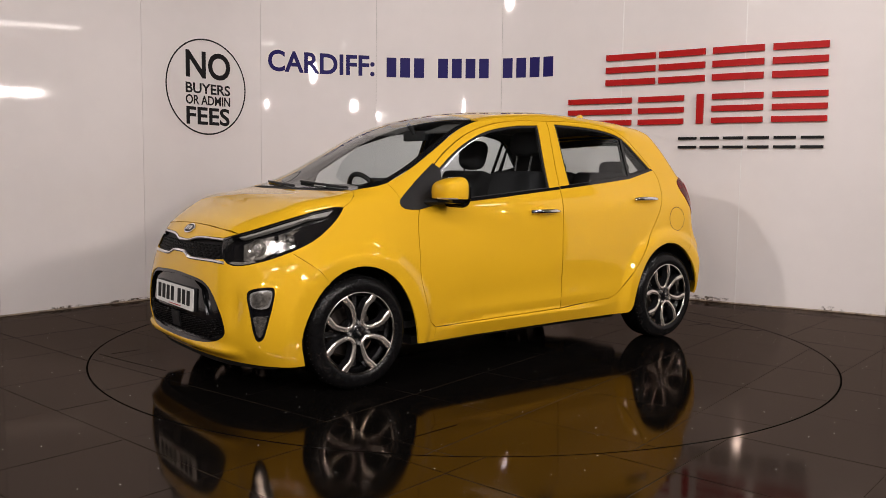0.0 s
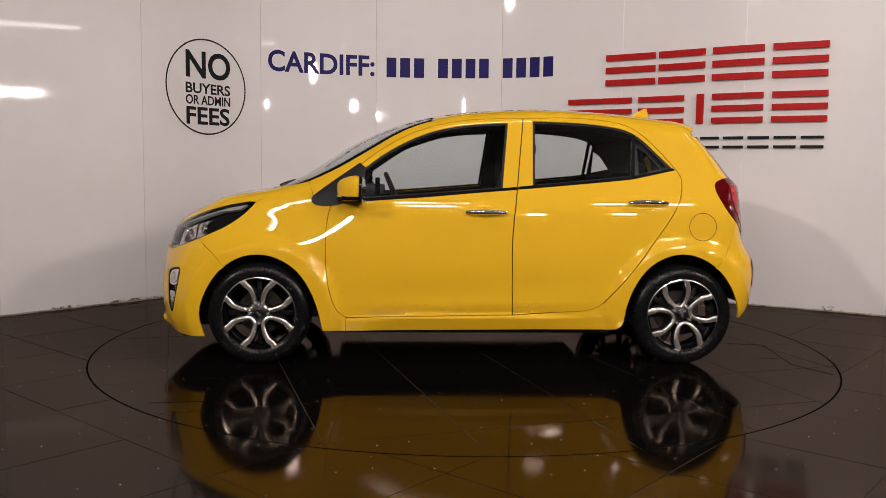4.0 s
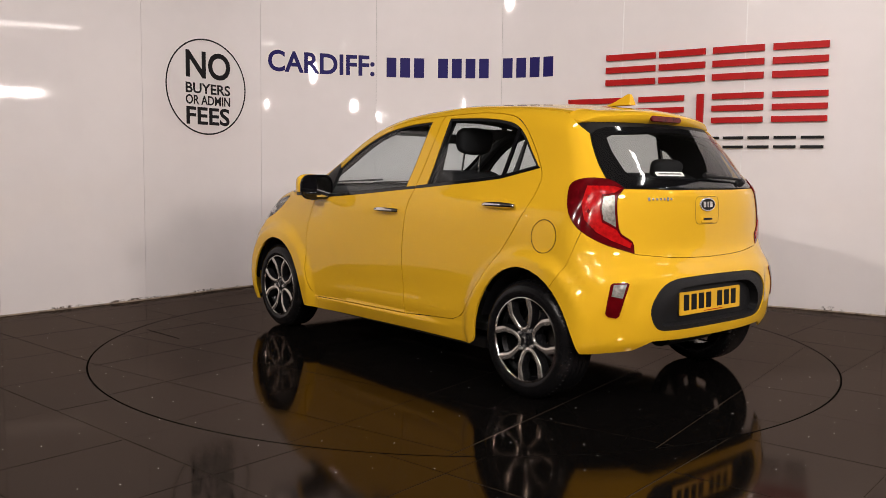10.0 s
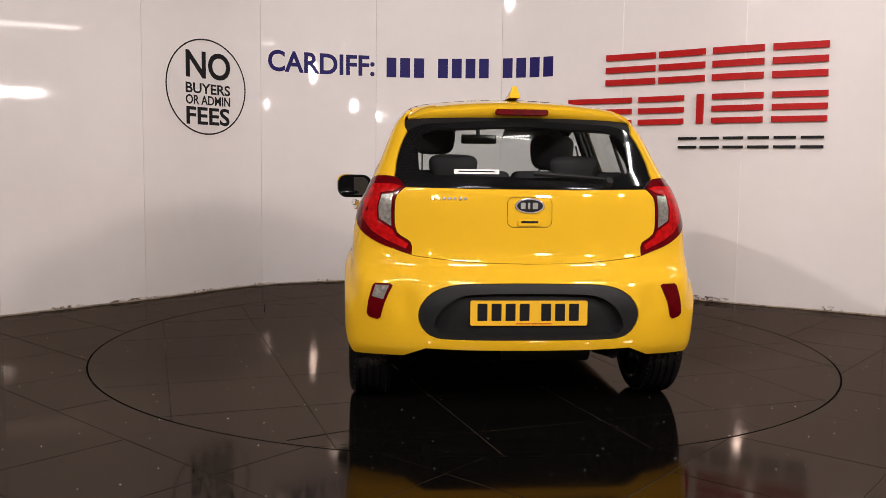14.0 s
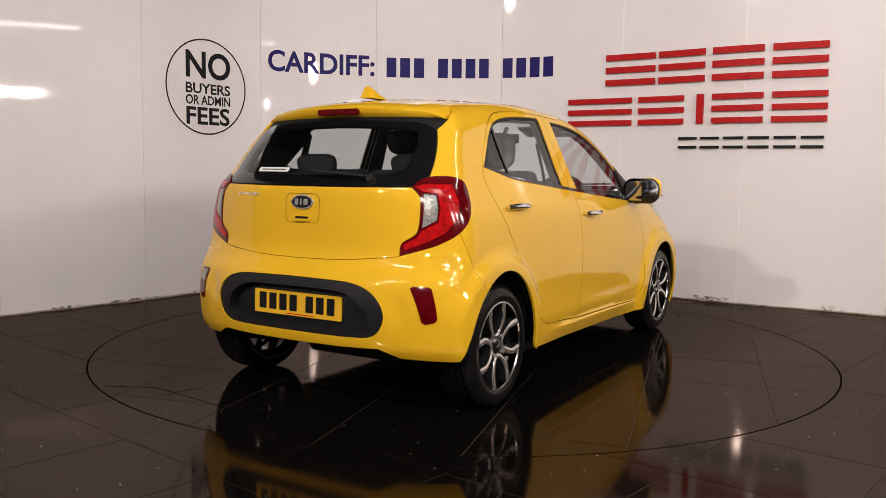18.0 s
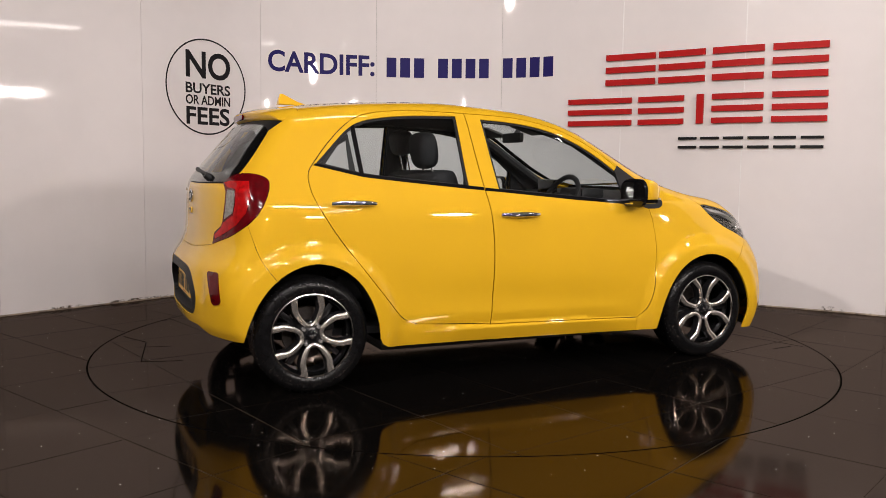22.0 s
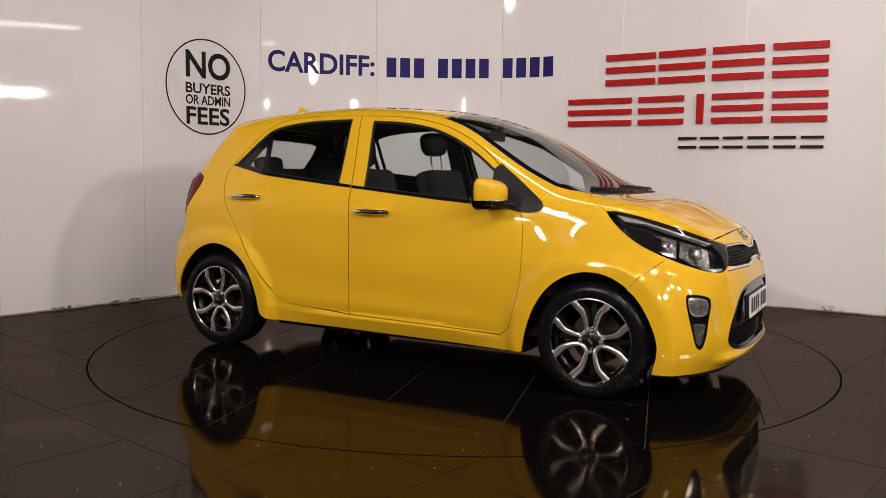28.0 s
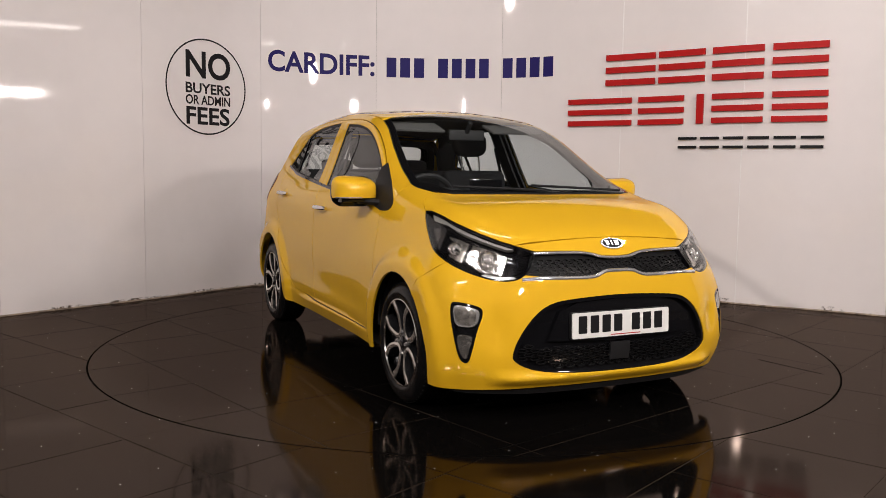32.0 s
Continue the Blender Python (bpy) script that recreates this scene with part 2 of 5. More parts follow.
def wall_strip(name, s0, s1, z0, z1, off, thick, material, parent=None, n=None, label=""):
    n = n or max(2, int(abs(s1 - s0) * 12))
    verts, faces = [], []
    for k in range(n + 1):
        s = s0 + (s1 - s0) * k / n
        f, b = wall_point(s, off), wall_point(s, off - thick)
        verts += [(*f, z0), (*f, z1), (*b, z1), (*b, z0)]
        if k:
            o = 4 * (k - 1)
            for e in range(4):
                faces.append((o + e, o + (e + 1) % 4, o + 4 + (e + 1) % 4, o + 4 + e))
    faces += [(0, 3, 2, 1), (4 * n, 4 * n + 1, 4 * n + 2, 4 * n + 3)]
    ob = raw(name, verts, faces, material, parent, label=label)
    bm = bmesh.new()
    bm.from_mesh(ob.data)
    bmesh.ops.recalc_face_normals(bm, faces=bm.faces[:])
    bm.to_mesh(ob.data)
    bm.free()
    return smooth(ob)


wall = tagged(wall_strip("wall_north", 0, N_PANEL, 0.0, WALL_H, -0.012, 0.08, SEALANT, n=N_PANEL * DENSE), "curved showroom wall clad in glossy white sheets", "wall", kind="structure")
for i in range(N_PANEL):
    wall_strip("panel", i + 0.0011, i + 0.9989, 0.008, WALL_H, 0.0, 0.010, WALL, wall, n=DENSE)

for i in (7, 8):
    wall_strip("joint_cover", i - 0.0035, i + 0.0035, 0.012, WALL_H, 0.003, 0.003, mat("joint_cover_white", (0.80, 0.78, 0.77), 0.25, var=0.03) if i == 7 else bpy.data.materials["joint_cover_white"], wall, n=2, label="thin pale joint cover strip")
wall_strip("foot_bead", 0, N_PANEL, 0.0, 0.011, 0.006, 0.014, mat("dirty_sealant", (0.30, 0.24, 0.18), 0.8, var=0.6, scale=9, var2=0.4, scale2=40), wall, n=N_PANEL * DENSE, label="thin grimy sealant bead at the floor")
GRIME = grime("brown_grime")
wall_strip("foot_grime", 0, N_PANEL, 0.011, 0.026, 0.0035, 0.002, GRIME, wall, n=N_PANEL * DENSE, label="patchy brown grime along the foot")
wall_strip("foot_grime", 6.2, N_PANEL, 0.026, 0.042, 0.003, 0.002, GRIME, wall, n=50, label="patchy brown grime along the foot")

# ---------------------------------------------------------------- floor: tiles on a dark bed, round turntable let in flush
from mathutils.geometry import delaunay_2d_cdt

R_TABLE = 2.2227
TILE_GAP = 0.0021


def tile_mesh(corners, radius, within):
    """A tile's top and rims, cut by the round joint of the turntable. None where nothing is left."""
    c = np.array(corners)
    r = np.hypot(c[:, 0], c[:, 1])
    mids = np.hypot(*(c.mean(0)))
    near = abs(mids - radius) < 0.45
    if not near:
        if (mids < radius) != within:
            return None
        top, tris = [tuple(q) for q in c], [(0, 1, 2, 3)]
    else:
        ring = [(radius * math.cos(a), radius * math.sin(a)) for a in np.arange(0, 2 * math.pi, math.pi / 110)]
        ring = [q for q in ring if abs(math.hypot(q[0] - c[:, 0].mean(), q[1] - c[:, 1].mean())) < 0.9]
        ang = math.atan2(c[:, 1].mean(), c[:, 0].mean())
        ring.sort(key=lambda q: (math.atan2(q[1], q[0]) - ang + math.pi) % (2 * math.pi))
        pts = [Vector(q) for q in c] + [Vector(q) for q in ring]
        edges = [(0, 1), (1, 2), (2, 3), (3, 0)] + [(4 + k, 5 + k) for k in range(len(ring) - 1)]
        v2, _, fs, _, _, _ = delaunay_2d_cdt(pts, edges, [], 0, 1e-6, False)
        top = [(v.x, v.y) for v in v2]
        n = [(c[(k + 1) % 4] - c[k]) for k in range(4)]
        tris = []
        for f in fs:
            m = np.mean([top[i] for i in f], 0)
            ins = all(n[k][0] * (m[1] - c[k][1]) - n[k][1] * (m[0] - c[k][0]) > 0 for k in range(4))
            if ins and (math.hypot(*m) < radius) == within:
                tris.append(tuple(f))
        if not tris:
            return None
    used = sorted({i for f in tris for i in f})
    idx = {o: k for k, o in enumerate(used)}
    tris = [tuple(idx[i] for i in f) for f in tris]
    top = [top[o] for o in used]
    cen = np.mean(top, 0)
    dirs = {(f[k], f[(k + 1) % len(f)]) for f in tris for k in range(len(f))}
    rim = [e for e in dirs if (e[1], e[0]) not in dirs]
    nv = len(top)
    verts = [(x - cen[0], y - cen[1], 0.0) for x, y in top] + [(x - cen[0], y - cen[1], -0.008) for x, y in top]
    faces = tris + [(b, a, a + nv, b + nv) for a, b in rim]
    me = bpy.data.meshes.new("tile")
    me.from_pydata(verts, [], faces)
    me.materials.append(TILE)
    return me, cen


def lay_tiles(parent, turn, size, o_a, o_n, radius, within, region):
    ca, sa = math.cos(radians(turn)), math.sin(radians(turn))
    for i in range(-14, 15):
        for j in range(-14, 15):
            a0, n0 = o_a + i * size[0] + TILE_GAP, o_n + j * size[1] + TILE_GAP
            a1, n1 = a0 + size[0] - 2 * TILE_GAP, n0 + size[1] - 2 * TILE_GAP
            cs = [(a * ca - n * sa, a * sa + n * ca) for a, n in ((a0, n0), (a1, n0), (a1, n1), (a0, n1))]
            mx, my = sum(q[0] for q in cs) / 4, sum(q[1] for q in cs) / 4
            if not region(mx, my):
                continue
            got = tile_mesh(cs, radius, within)
            if got:
                ob = new("tile", got[0])
                ob.parent = parent
                ob.location = (got[1][0], got[1][1], random.uniform(-0.0004, 0.0004))
                ob.rotation_euler = (random.uniform(-0.0009, 0.0009), random.uniform(-0.0009, 0.0009), 0)


bm = bmesh.new()
bmesh.ops.create_grid(bm, x_segments=2, y_segments=2, size=14, matrix=pose(0, 0, -0.0017))
ground = tagged(obj("floor", bm, GROUT), "polished black stone tiled showroom floor", "floor", kind="structure")
bm = bmesh.new()
cyl(bm, R_TABLE - 0.006, R_TABLE - 0.006, 0.003, pose(0, 0, -0.0028), 160)
turntable = tagged(obj("turntable", bm, GROUT), "round turntable tiled in polished black stone, flush in the floor", "turntable")

rv, rf = [], []
for k in range(160):
    a = 2 * math.pi * k / 160
    rv += [(r * math.cos(a), r * math.sin(a), -0.0011) for r in (R_TABLE - 0.006, R_TABLE + 0.006)]
    rf.append((2 * k, 2 * k + 1, (2 * k + 3) % 320, (2 * k + 2) % 320))
raw("table_joint", rv, rf, mat("joint_shade", (0.004, 0.0035, 0.003), 0.9, var=0.3, scale=6, spec=0.0), ground, label="deep black joint round the turntable")

# cracked and open joints in the turntable's tiles
for line in (((-1.99, 0.90), (-1.87, 0.66), (-1.94, 0.10), (-1.72, 0.05)), ((-1.93, 0.52), (-1.74, 0.48)), ((1.567, 1.451), (1.36, 1.425), (1.149, 1.40)), ((1.758, -0.896), (1.932, -0.872)), ((1.99, -0.91), (1.93, -0.66), (1.82, -0.28))):
    bm = bmesh.new()
    for (ax, ay), (bx, by) in zip(line, line[1:]):
        ln = math.hypot(bx - ax, by - ay)
        box(bm, 0, 0, 0, ln, 0.005, 0.0006, 0, pose((ax + bx) / 2, (ay + by) / 2, 0.0006, 0, 0, math.degrees(math.atan2(by - ay, bx - ax))))
    obj("tile_crack", bm, bpy.data.materials["joint_shade"], turntable, "dark open crack between tiles")

# ---------------------------------------------------------------- car body: one smooth surface, cut into panels
A_ = np.array


TABLES = {}


def lerp(x, xs, ys, soft=20):
    """Smooth interpolation through table values: a monotone cubic, softened so that reflections run without kinks."""
    key = (tuple(xs), tuple(ys), soft)
    if key not in TABLES:
        xa, ya = A_(xs, float), A_(ys, float)
        q = np.linspace(xa[0], xa[-1], 2400)
        h = np.diff(xa)
        d = np.diff(ya) / h
        m = np.zeros_like(ya)
        m[1:-1] = np.where(d[:-1] * d[1:] > 0, 2 * d[:-1] * d[1:] / (d[:-1] + d[1:] + 1e-12), 0)
        m[0], m[-1] = d[0], d[-1]
        i = np.clip(np.searchsorted(xa, q) - 1, 0, len(xa) - 2)
        t = (q - xa[i]) / h[i]
        v = ya[i] * (1 + 2 * t) * (1 - t) ** 2 + m[i] * h[i] * t * (1 - t) ** 2 + ya[i + 1] * t * t * (3 - 2 * t) + m[i + 1] * h[i] * t * t * (t - 1)
        w = 3 * soft
        k = np.exp(-0.5 * (np.arange(-w, w + 1) / soft) ** 2)
        pad = np.concatenate([2 * v[0] - v[w:0:-1], v, 2 * v[-1] - v[-2:-w - 2:-1]])
        TABLES[key] = (q, np.convolve(pad, k / k.sum(), "valid"))
    return np.interp(x, *TABLES[key])


def smax(a, b, k):
    h = np.maximum(k - np.abs(a - b), 0)
    return np.maximum(a, b) + h * h / (4 * k)


SIDE_Z = [0.10, 0.20, 0.30, 0.45, 0.60, 0.75, 0.85, 0.92, 1.00, 1.12, 1.25, 1.40, 1.50]
SIDE_Y = [0.742, 0.767, 0.781, 0.789, 0.789, 0.783, 0.775, 0.757, 0.718, 0.664, 0.612, 0.55, 0.50]
TOP_X = [-1.80, -1.42, -1.36, -1.20, -1.00, -0.70, -0.40, -0.15, 0.066, 0.26, 0.45, 0.65, 0.85, 0.95, 1.05, 1.12, 1.20, 1.40, 1.60, 1.72, 1.85]
TOP_Z = [1.300, 1.395, 1.405, 1.432, 1.457, 1.477, 1.487, 1.475, 1.457, 1.424, 1.370, 1.286, 1.167, 1.098, 1.035, 1.003, 0.980, 0.953, 0.875, 0.815, 0.72]
FRONT_Z = [0.10, 0.18, 0.25, 0.35, 0.45, 0.55, 0.65, 0.75, 0.80, 0.90, 1.00, 1.2]
FRONT_X = [1.76, 1.80, 1.832, 1.845, 1.843, 1.832, 1.814, 1.783, 1.760, 1.672, 1.56, 1.3]
REAR_Z = [0.15, 0.25, 0.32, 0.40, 0.50, 0.60, 0.68, 0.75, 0.95, 1.02, 1.10, 1.20, 1.32, 1.36, 1.40, 1.5]
REAR_X = [-1.63, -1.685, -1.730, -1.744, -1.754, -1.740, -1.692, -1.670, -1.661, -1.650, -1.594, -1.510, -1.404, -1.378, -1.348, -1.278]
WHEEL_X = 1.2


def F(p):
    """Signed measure of the body: below zero inside."""
    x, y, z = p[:, 0], np.abs(p[:, 1]), p[:, 2]
    hw = lerp(z, SIDE_Z, SIDE_Y)
    up = np.clip((z - 0.62) / 0.30, 0, 1)
    up = up * up * (3 - 2 * up)
    tf = lerp(x, [-2, 0.2, 0.6, 0.93, 1.25, 1.6, 2], [1, 1, 0.985, 0.945, 0.895, 0.80, 0.66], 90)
    tl = lerp(x, [-2, 0.9, 1.2, 1.5, 1.8, 2], [1, 1, 1.0, 0.992, 0.95, 0.9], 60)
    tr = lerp(x, [-2, -1.7, -1.45, -1.2, -0.9, 2], [0.93, 0.97, 0.995, 1.0, 1, 1])
    hw = hw * (tf * up + tl * (1 - up)) * tr
    for wx in (WHEEL_X, -WHEEL_X):
        r = np.hypot(x - wx, z - 0.28)
        k = np.clip((0.468 - r) / 0.078, 0, 1)
        hw = hw + 0.031 * k * k * (3 - 2 * k) * np.clip((0.95 - z) / 0.3, 0, 1)
    mask = np.clip((0.78 - x) / 0.3, 0, 1) * np.clip((x + 0.85) / 0.5, 0, 1)
    hw = hw - 0.011 * np.exp(-((z - 0.415 + 0.04 * x) / 0.085) ** 2) * mask
    q = 0.338 - 0.012 * x - z
    hw = hw - 0.30 * (q + np.sqrt(q * q + 1.2e-4)) / 2 * mask
    k = np.clip((0.288 - 0.017 * x - z) / 0.022, 0, 1)
    hw = hw + 0.026 * k * k * (3 - 2 * k) * mask
    g1 = y - hw
    crown = lerp(x, [-1.8, -1.2, 0.0, 0.26, 0.405, 0.544, 0.689, 0.778, 0.874, 0.923, 1.0, 1.07, 1.13, 1.25, 1.8], [0.22, 0.16, 0.15, 0.16, 0.19, 0.264, 0.307, 0.282, 0.245, 0.203, 0.123, 0.062, 0.035, 0.04, 0.16], 50)
    g2 = (z - (lerp(x, TOP_X, TOP_Z) - crown * y * y)) * lerp(x, [-2, 0.1, 0.4, 0.9, 1.1, 2], [1, 1, 0.87, 0.87, 1, 0.95], 60)
    g3 = x - (lerp(z, FRONT_Z, FRONT_X) - lerp(z, [0.1, 0.3, 0.5, 0.62, 0.72, 0.9], [0.22, 0.21, 0.23, 0.29, 0.37, 0.40]) * (y / 0.8) ** 3.3)
    g4 = (lerp(z, REAR_Z, REAR_X) + lerp(z, [0.3, 0.7, 1.0, 1.1, 1.4], [0.185, 0.19, 0.235, 0.30, 0.30]) * (y / 0.8) ** 3.2) - x
    g3 = g3 - 0.030 * np.exp(-((z - 0.212) / 0.026) ** 2) * np.clip((0.62 - y) / 0.10, 0, 1)
    g3 = g3 + 0.018 * np.exp(-((y - 0.575) / 0.045) ** 2 - ((z - 0.43) / 0.10) ** 2)
    g4 = g4 + 0.015 * np.exp(-((y - 0.545) / 0.045) ** 2 - ((z - 0.51) / 0.075) ** 2)
    f = smax(g1, g2, 0.09)
    f = smax(f, g3, 0.08)
    return smax(f, g4 * 0.9, 0.06)


def shoot(o, d, reach=1.6):
    """First way out of the body along each ray from inside."""
    lo, hi = np.zeros(len(o)), np.full(len(o), reach)
    for _ in range(26):
        mid = (lo + hi) / 2
        ins = F(o + d * mid[:, None]) < 0
        lo, hi = np.where(ins, mid, lo), np.where(ins, hi, mid)
    return o + d * ((lo + hi) / 2)[:, None]


def normals_at(p):
    e = 2e-3
    g = np.stack([F(p + e * v) - F(p - e * v) for v in np.eye(3)], 1)
    return g / np.maximum(np.linalg.norm(g, axis=1, keepdims=True), 1e-9)


def side_ray(s):
    return lambda uv: (np.stack([uv[:, 0], 0 * uv[:, 0], uv[:, 1]], 1), np.tile(A_((0, float(s), 0)), (len(uv), 1)))


def top_ray(uv):
    return np.stack([uv[:, 0], uv[:, 1], 0.55 + 0 * uv[:, 0]], 1), np.tile(A_((0, 0, 1.0)), (len(uv), 1))


def end_ray(e):
    """Around the car's end: u is the angle from straight ahead (left positive at the front), in units of 0.75 m of arc; v is height."""
    def ray(uv):
        a = uv[:, 0] / 0.75
        return np.stack([0 * a + e, 0 * a, uv[:, 1]], 1), np.stack([np.cos(a) * e, np.sin(a), 0 * a], 1)
    return ray


def deg(*pairs):
    """(angle in degrees, height) to end_ray units."""
    return [(radians(a) * 0.75, z) for a, z in pairs]


def inset(poly, d):
    p = [A_(q, float) for q in poly]
    area2 = sum(p[i][0] * p[(i + 1) % len(p)][1] - p[(i + 1) % len(p)][0] * p[i][1] for i in range(len(p)))
    sg = 1 if area2 > 0 else -1
    out = []
    for i in range(len(p)):
        a, b, c = p[i - 1], p[i], p[(i + 1) % len(p)]
        u, w = b - a, c - b
        u, w = u / (np.linalg.norm(u) + 1e-9), w / (np.linalg.norm(w) + 1e-9)
        n1, n2 = A_((-u[1], u[0])) * sg, A_((-w[1], w[0])) * sg
        m = n1 + n2
        m = m / max(np.linalg.norm(m), 0.4)
        out.append(b + m * d / max(m @ n1, 0.5))
    return out


def resample(poly, step):
    out = []
    for i in range(len(poly)):
        a, b = A_(poly[i], float), A_(poly[(i + 1) % len(poly)], float)
        n = max(1, int(np.linalg.norm(b - a) / step + 0.5))
        out += [a + (b - a) * k / n for k in range(n)]
    return out


def inside(poly, q):
    x, y = q[:, 0], q[:, 1]
    c = np.zeros(len(q), bool)
    P = A_(poly)
    for i in range(len(P)):
        (x0, y0), (x1, y1) = P[i - 1], P[i]
        if y0 == y1:
            continue
        c ^= ((y0 > y) != (y1 > y)) & (x < (x1 - x0) * (y - y0) / (y1 - y0) + x0)
    return c


def skin(name, poly, ray, material, parent, holes=(), gap=0.0018, thick=0.012, step=0.035, off=0.0, label="", edge=0.022):
    """A panel of the body: the outline poly, with holes, thrown on the surface along ray, with thickness and turned-in rims."""
    rings = [resample(inset(poly, gap) if gap else poly, edge)] + [resample(h, edge) for h in holes]
    pts, edges = [], []
    for ring in rings:
        o = len(pts)
        pts += [Vector((float(q[0]), float(q[1]))) for q in ring]
        edges += [(o + k, o + (k + 1) % len(ring)) for k in range(len(ring))]
    R = A_(rings[0])
    lo, hi = R.min(0), R.max(0)
    gx, gy = np.meshgrid(np.arange(lo[0] + step / 2, hi[0], step), np.arange(lo[1] + step / 2, hi[1], step))
    grid = np.stack([gx.ravel(), gy.ravel()], 1)
    if len(grid):
        keep = inside(rings[0], grid)
        for h in rings[1:]:
            keep &= ~inside(h, grid)
        allb = A_([[p.x, p.y] for p in pts])
        grid = grid[keep]
        if len(grid):
            dist = np.sqrt(((grid[:, None, :] - allb[None]) ** 2).sum(2)).min(1)
            pts += [Vector((float(a), float(b))) for a, b in grid[dist > step * 0.35]]
    v2, _, tris, _, _, _ = delaunay_2d_cdt(pts, edges, [], 0, 1e-6, False)
    v2 = A_([[v.x, v.y] for v in v2])
    tri = A_([tuple(t) for t in tris])
    mid = v2[tri].mean(1)
    ok = inside(rings[0], mid)
    for h in rings[1:]:
        ok &= ~inside(h, mid)
    fs = [tuple(int(i) for i in t) for t in tri[ok]]
    o, d = ray(v2)
    P = shoot(o, d)
    N = normals_at(P)
    P = P + N * off
    if fs:
        ft = A_(fs)
        turn = (np.cross(P[ft[:, 1]] - P[ft[:, 0]], P[ft[:, 2]] - P[ft[:, 0]]) * N[ft[:, 0]]).sum()
        if turn < 0:
            fs = [f[::-1] for f in fs]
    verts, nor, faces = list(P), list(N), list(fs)
    if thick:
        cnt = {}
        for f in fs:
            for k in range(3):
                cnt[(f[k], f[(k + 1) % 3])] = 1
        rim = [e for e in cnt if (e[1], e[0]) not in cnt]
        for a, b in rim:
            k = len(verts)
            t = P[b] - P[a]
            n = np.cross(t, N[a])
            n = n / (np.linalg.norm(n) + 1e-9)
            verts += [P[a], P[b], P[b] - N[b] * thick, P[a] - N[a] * thick]
            nor += [n] * 4
            faces.append((k, k + 3, k + 2, k + 1))
    return raw(name, verts, faces, material, parent, nor, label)


def mirror(poly):
    return [(-a, b) for a, b in poly]


def circle2(cx, cz, rx, rz=None, n=24, a0=0, a1=360):
    rz = rz or rx
    return [(cx + rx * math.cos(radians(a0 + (a1 - a0) * k / n)), cz + rz * math.sin(radians(a0 + (a1 - a0) * k / n))) for k in range(n if a1 - a0 == 360 else n + 1)]


car = tagged(new("car"), "bright yellow five-door hatchback with two-tone alloy wheels on the turntable", "car")

# side outlines, x forward and z up
def tup(pts):
    return [tuple(float(c) for c in q) for q in pts]


def on_side(x, z, s=1, off=0.0):
    o, d = side_ray(s)(A_([[x, z]]))
    p = shoot(o, d)
    n = normals_at(p)
    return Vector(p[0] + n[0] * off), Vector(n[0])


def on_end(e, a, z, off=0.0):
    o, d = end_ray(e)(A_(deg((a, z))))
    p = shoot(o, d)
    n = normals_at(p)
    return Vector(p[0] + n[0] * off), Vector(n[0])


def frame_at(p, n, up=(0, 0, 1)):
    """Pose at p with its z along n and its y towards up."""
    z = Vector(n).normalized()
    x = Vector(up).cross(z).normalized()
    y = z.cross(x)
    m = Matrix((x, y, z)).transposed().to_4x4()
    m.translation = p
    return m


def revolve(profile, seg=48, closed=False):
    """Turn (radius, along) points about the y axis."""
    bm = bmesh.new()
    rings = []
    for k in range(seg):
        a = 2 * math.pi * k / seg
        rings.append([bm.verts.new((r * math.cos(a), y, r * math.sin(a))) for r, y in profile])
    n = len(profile)
    for k in range(seg):
        p, q = rings[k], rings[(k + 1) % seg]
        for i in range(n if closed else n - 1):
            j = (i + 1) % n
            bm.faces.new((p[i], q[i], q[j], p[j]))
    bmesh.ops.recalc_face_normals(bm, faces=bm.faces[:])
    return bm


def tube(path, r, seg=8, closed=False, flat=1.0, up=(0, 0, 1)):
    """A rod along a path; flat squeezes it along the up direction."""
    bm = bmesh.new()
    P = [Vector(p) for p in path]
    rings = []
    for i, p in enumerate(P):
        a = P[(i - 1) % len(P)] if closed or i else P[i]
        b = P[(i + 1) % len(P)] if closed or i + 1 < len(P) else P[i]
        t = (b - a).normalized()
        x = t.cross(Vector(up))
        x = x.normalized() if x.length > 1e-4 else Vector((1, 0, 0))
        y = x.cross(t).normalized()
        rr = r[i] if isinstance(r, (list, tuple)) else r
        rings.append([bm.verts.new(p + (x * math.cos(k * 2 * math.pi / seg) + y * math.sin(k * 2 * math.pi / seg) * flat) * rr) for k in range(seg)])
    m = len(P)
    for i in range(m if closed else m - 1):
        a, b = rings[i], rings[(i + 1) % m]
        for k in range(seg):
            bm.faces.new((a[k], a[(k + 1) % seg], b[(k + 1) % seg], b[k]))
    if not closed:
        bm.faces.new(rings[0][::-1])
        bm.faces.new(rings[-1])
    bmesh.ops.recalc_face_normals(bm, faces=bm.faces[:])
    return bm


def rounded(w, h, r, n=4):
    out = []
    for cx, cy, a in ((w / 2 - r, h / 2 - r, 0), (-w / 2 + r, h / 2 - r, 90), (-w / 2 + r, -h / 2 + r, 180), (w / 2 - r, -h / 2 + r, 270)):
        out += [(cx + r * math.cos(radians(a + 90 * k / n)), cy + r * math.sin(radians(a + 90 * k / n))) for k in range(n + 1)]
    return out


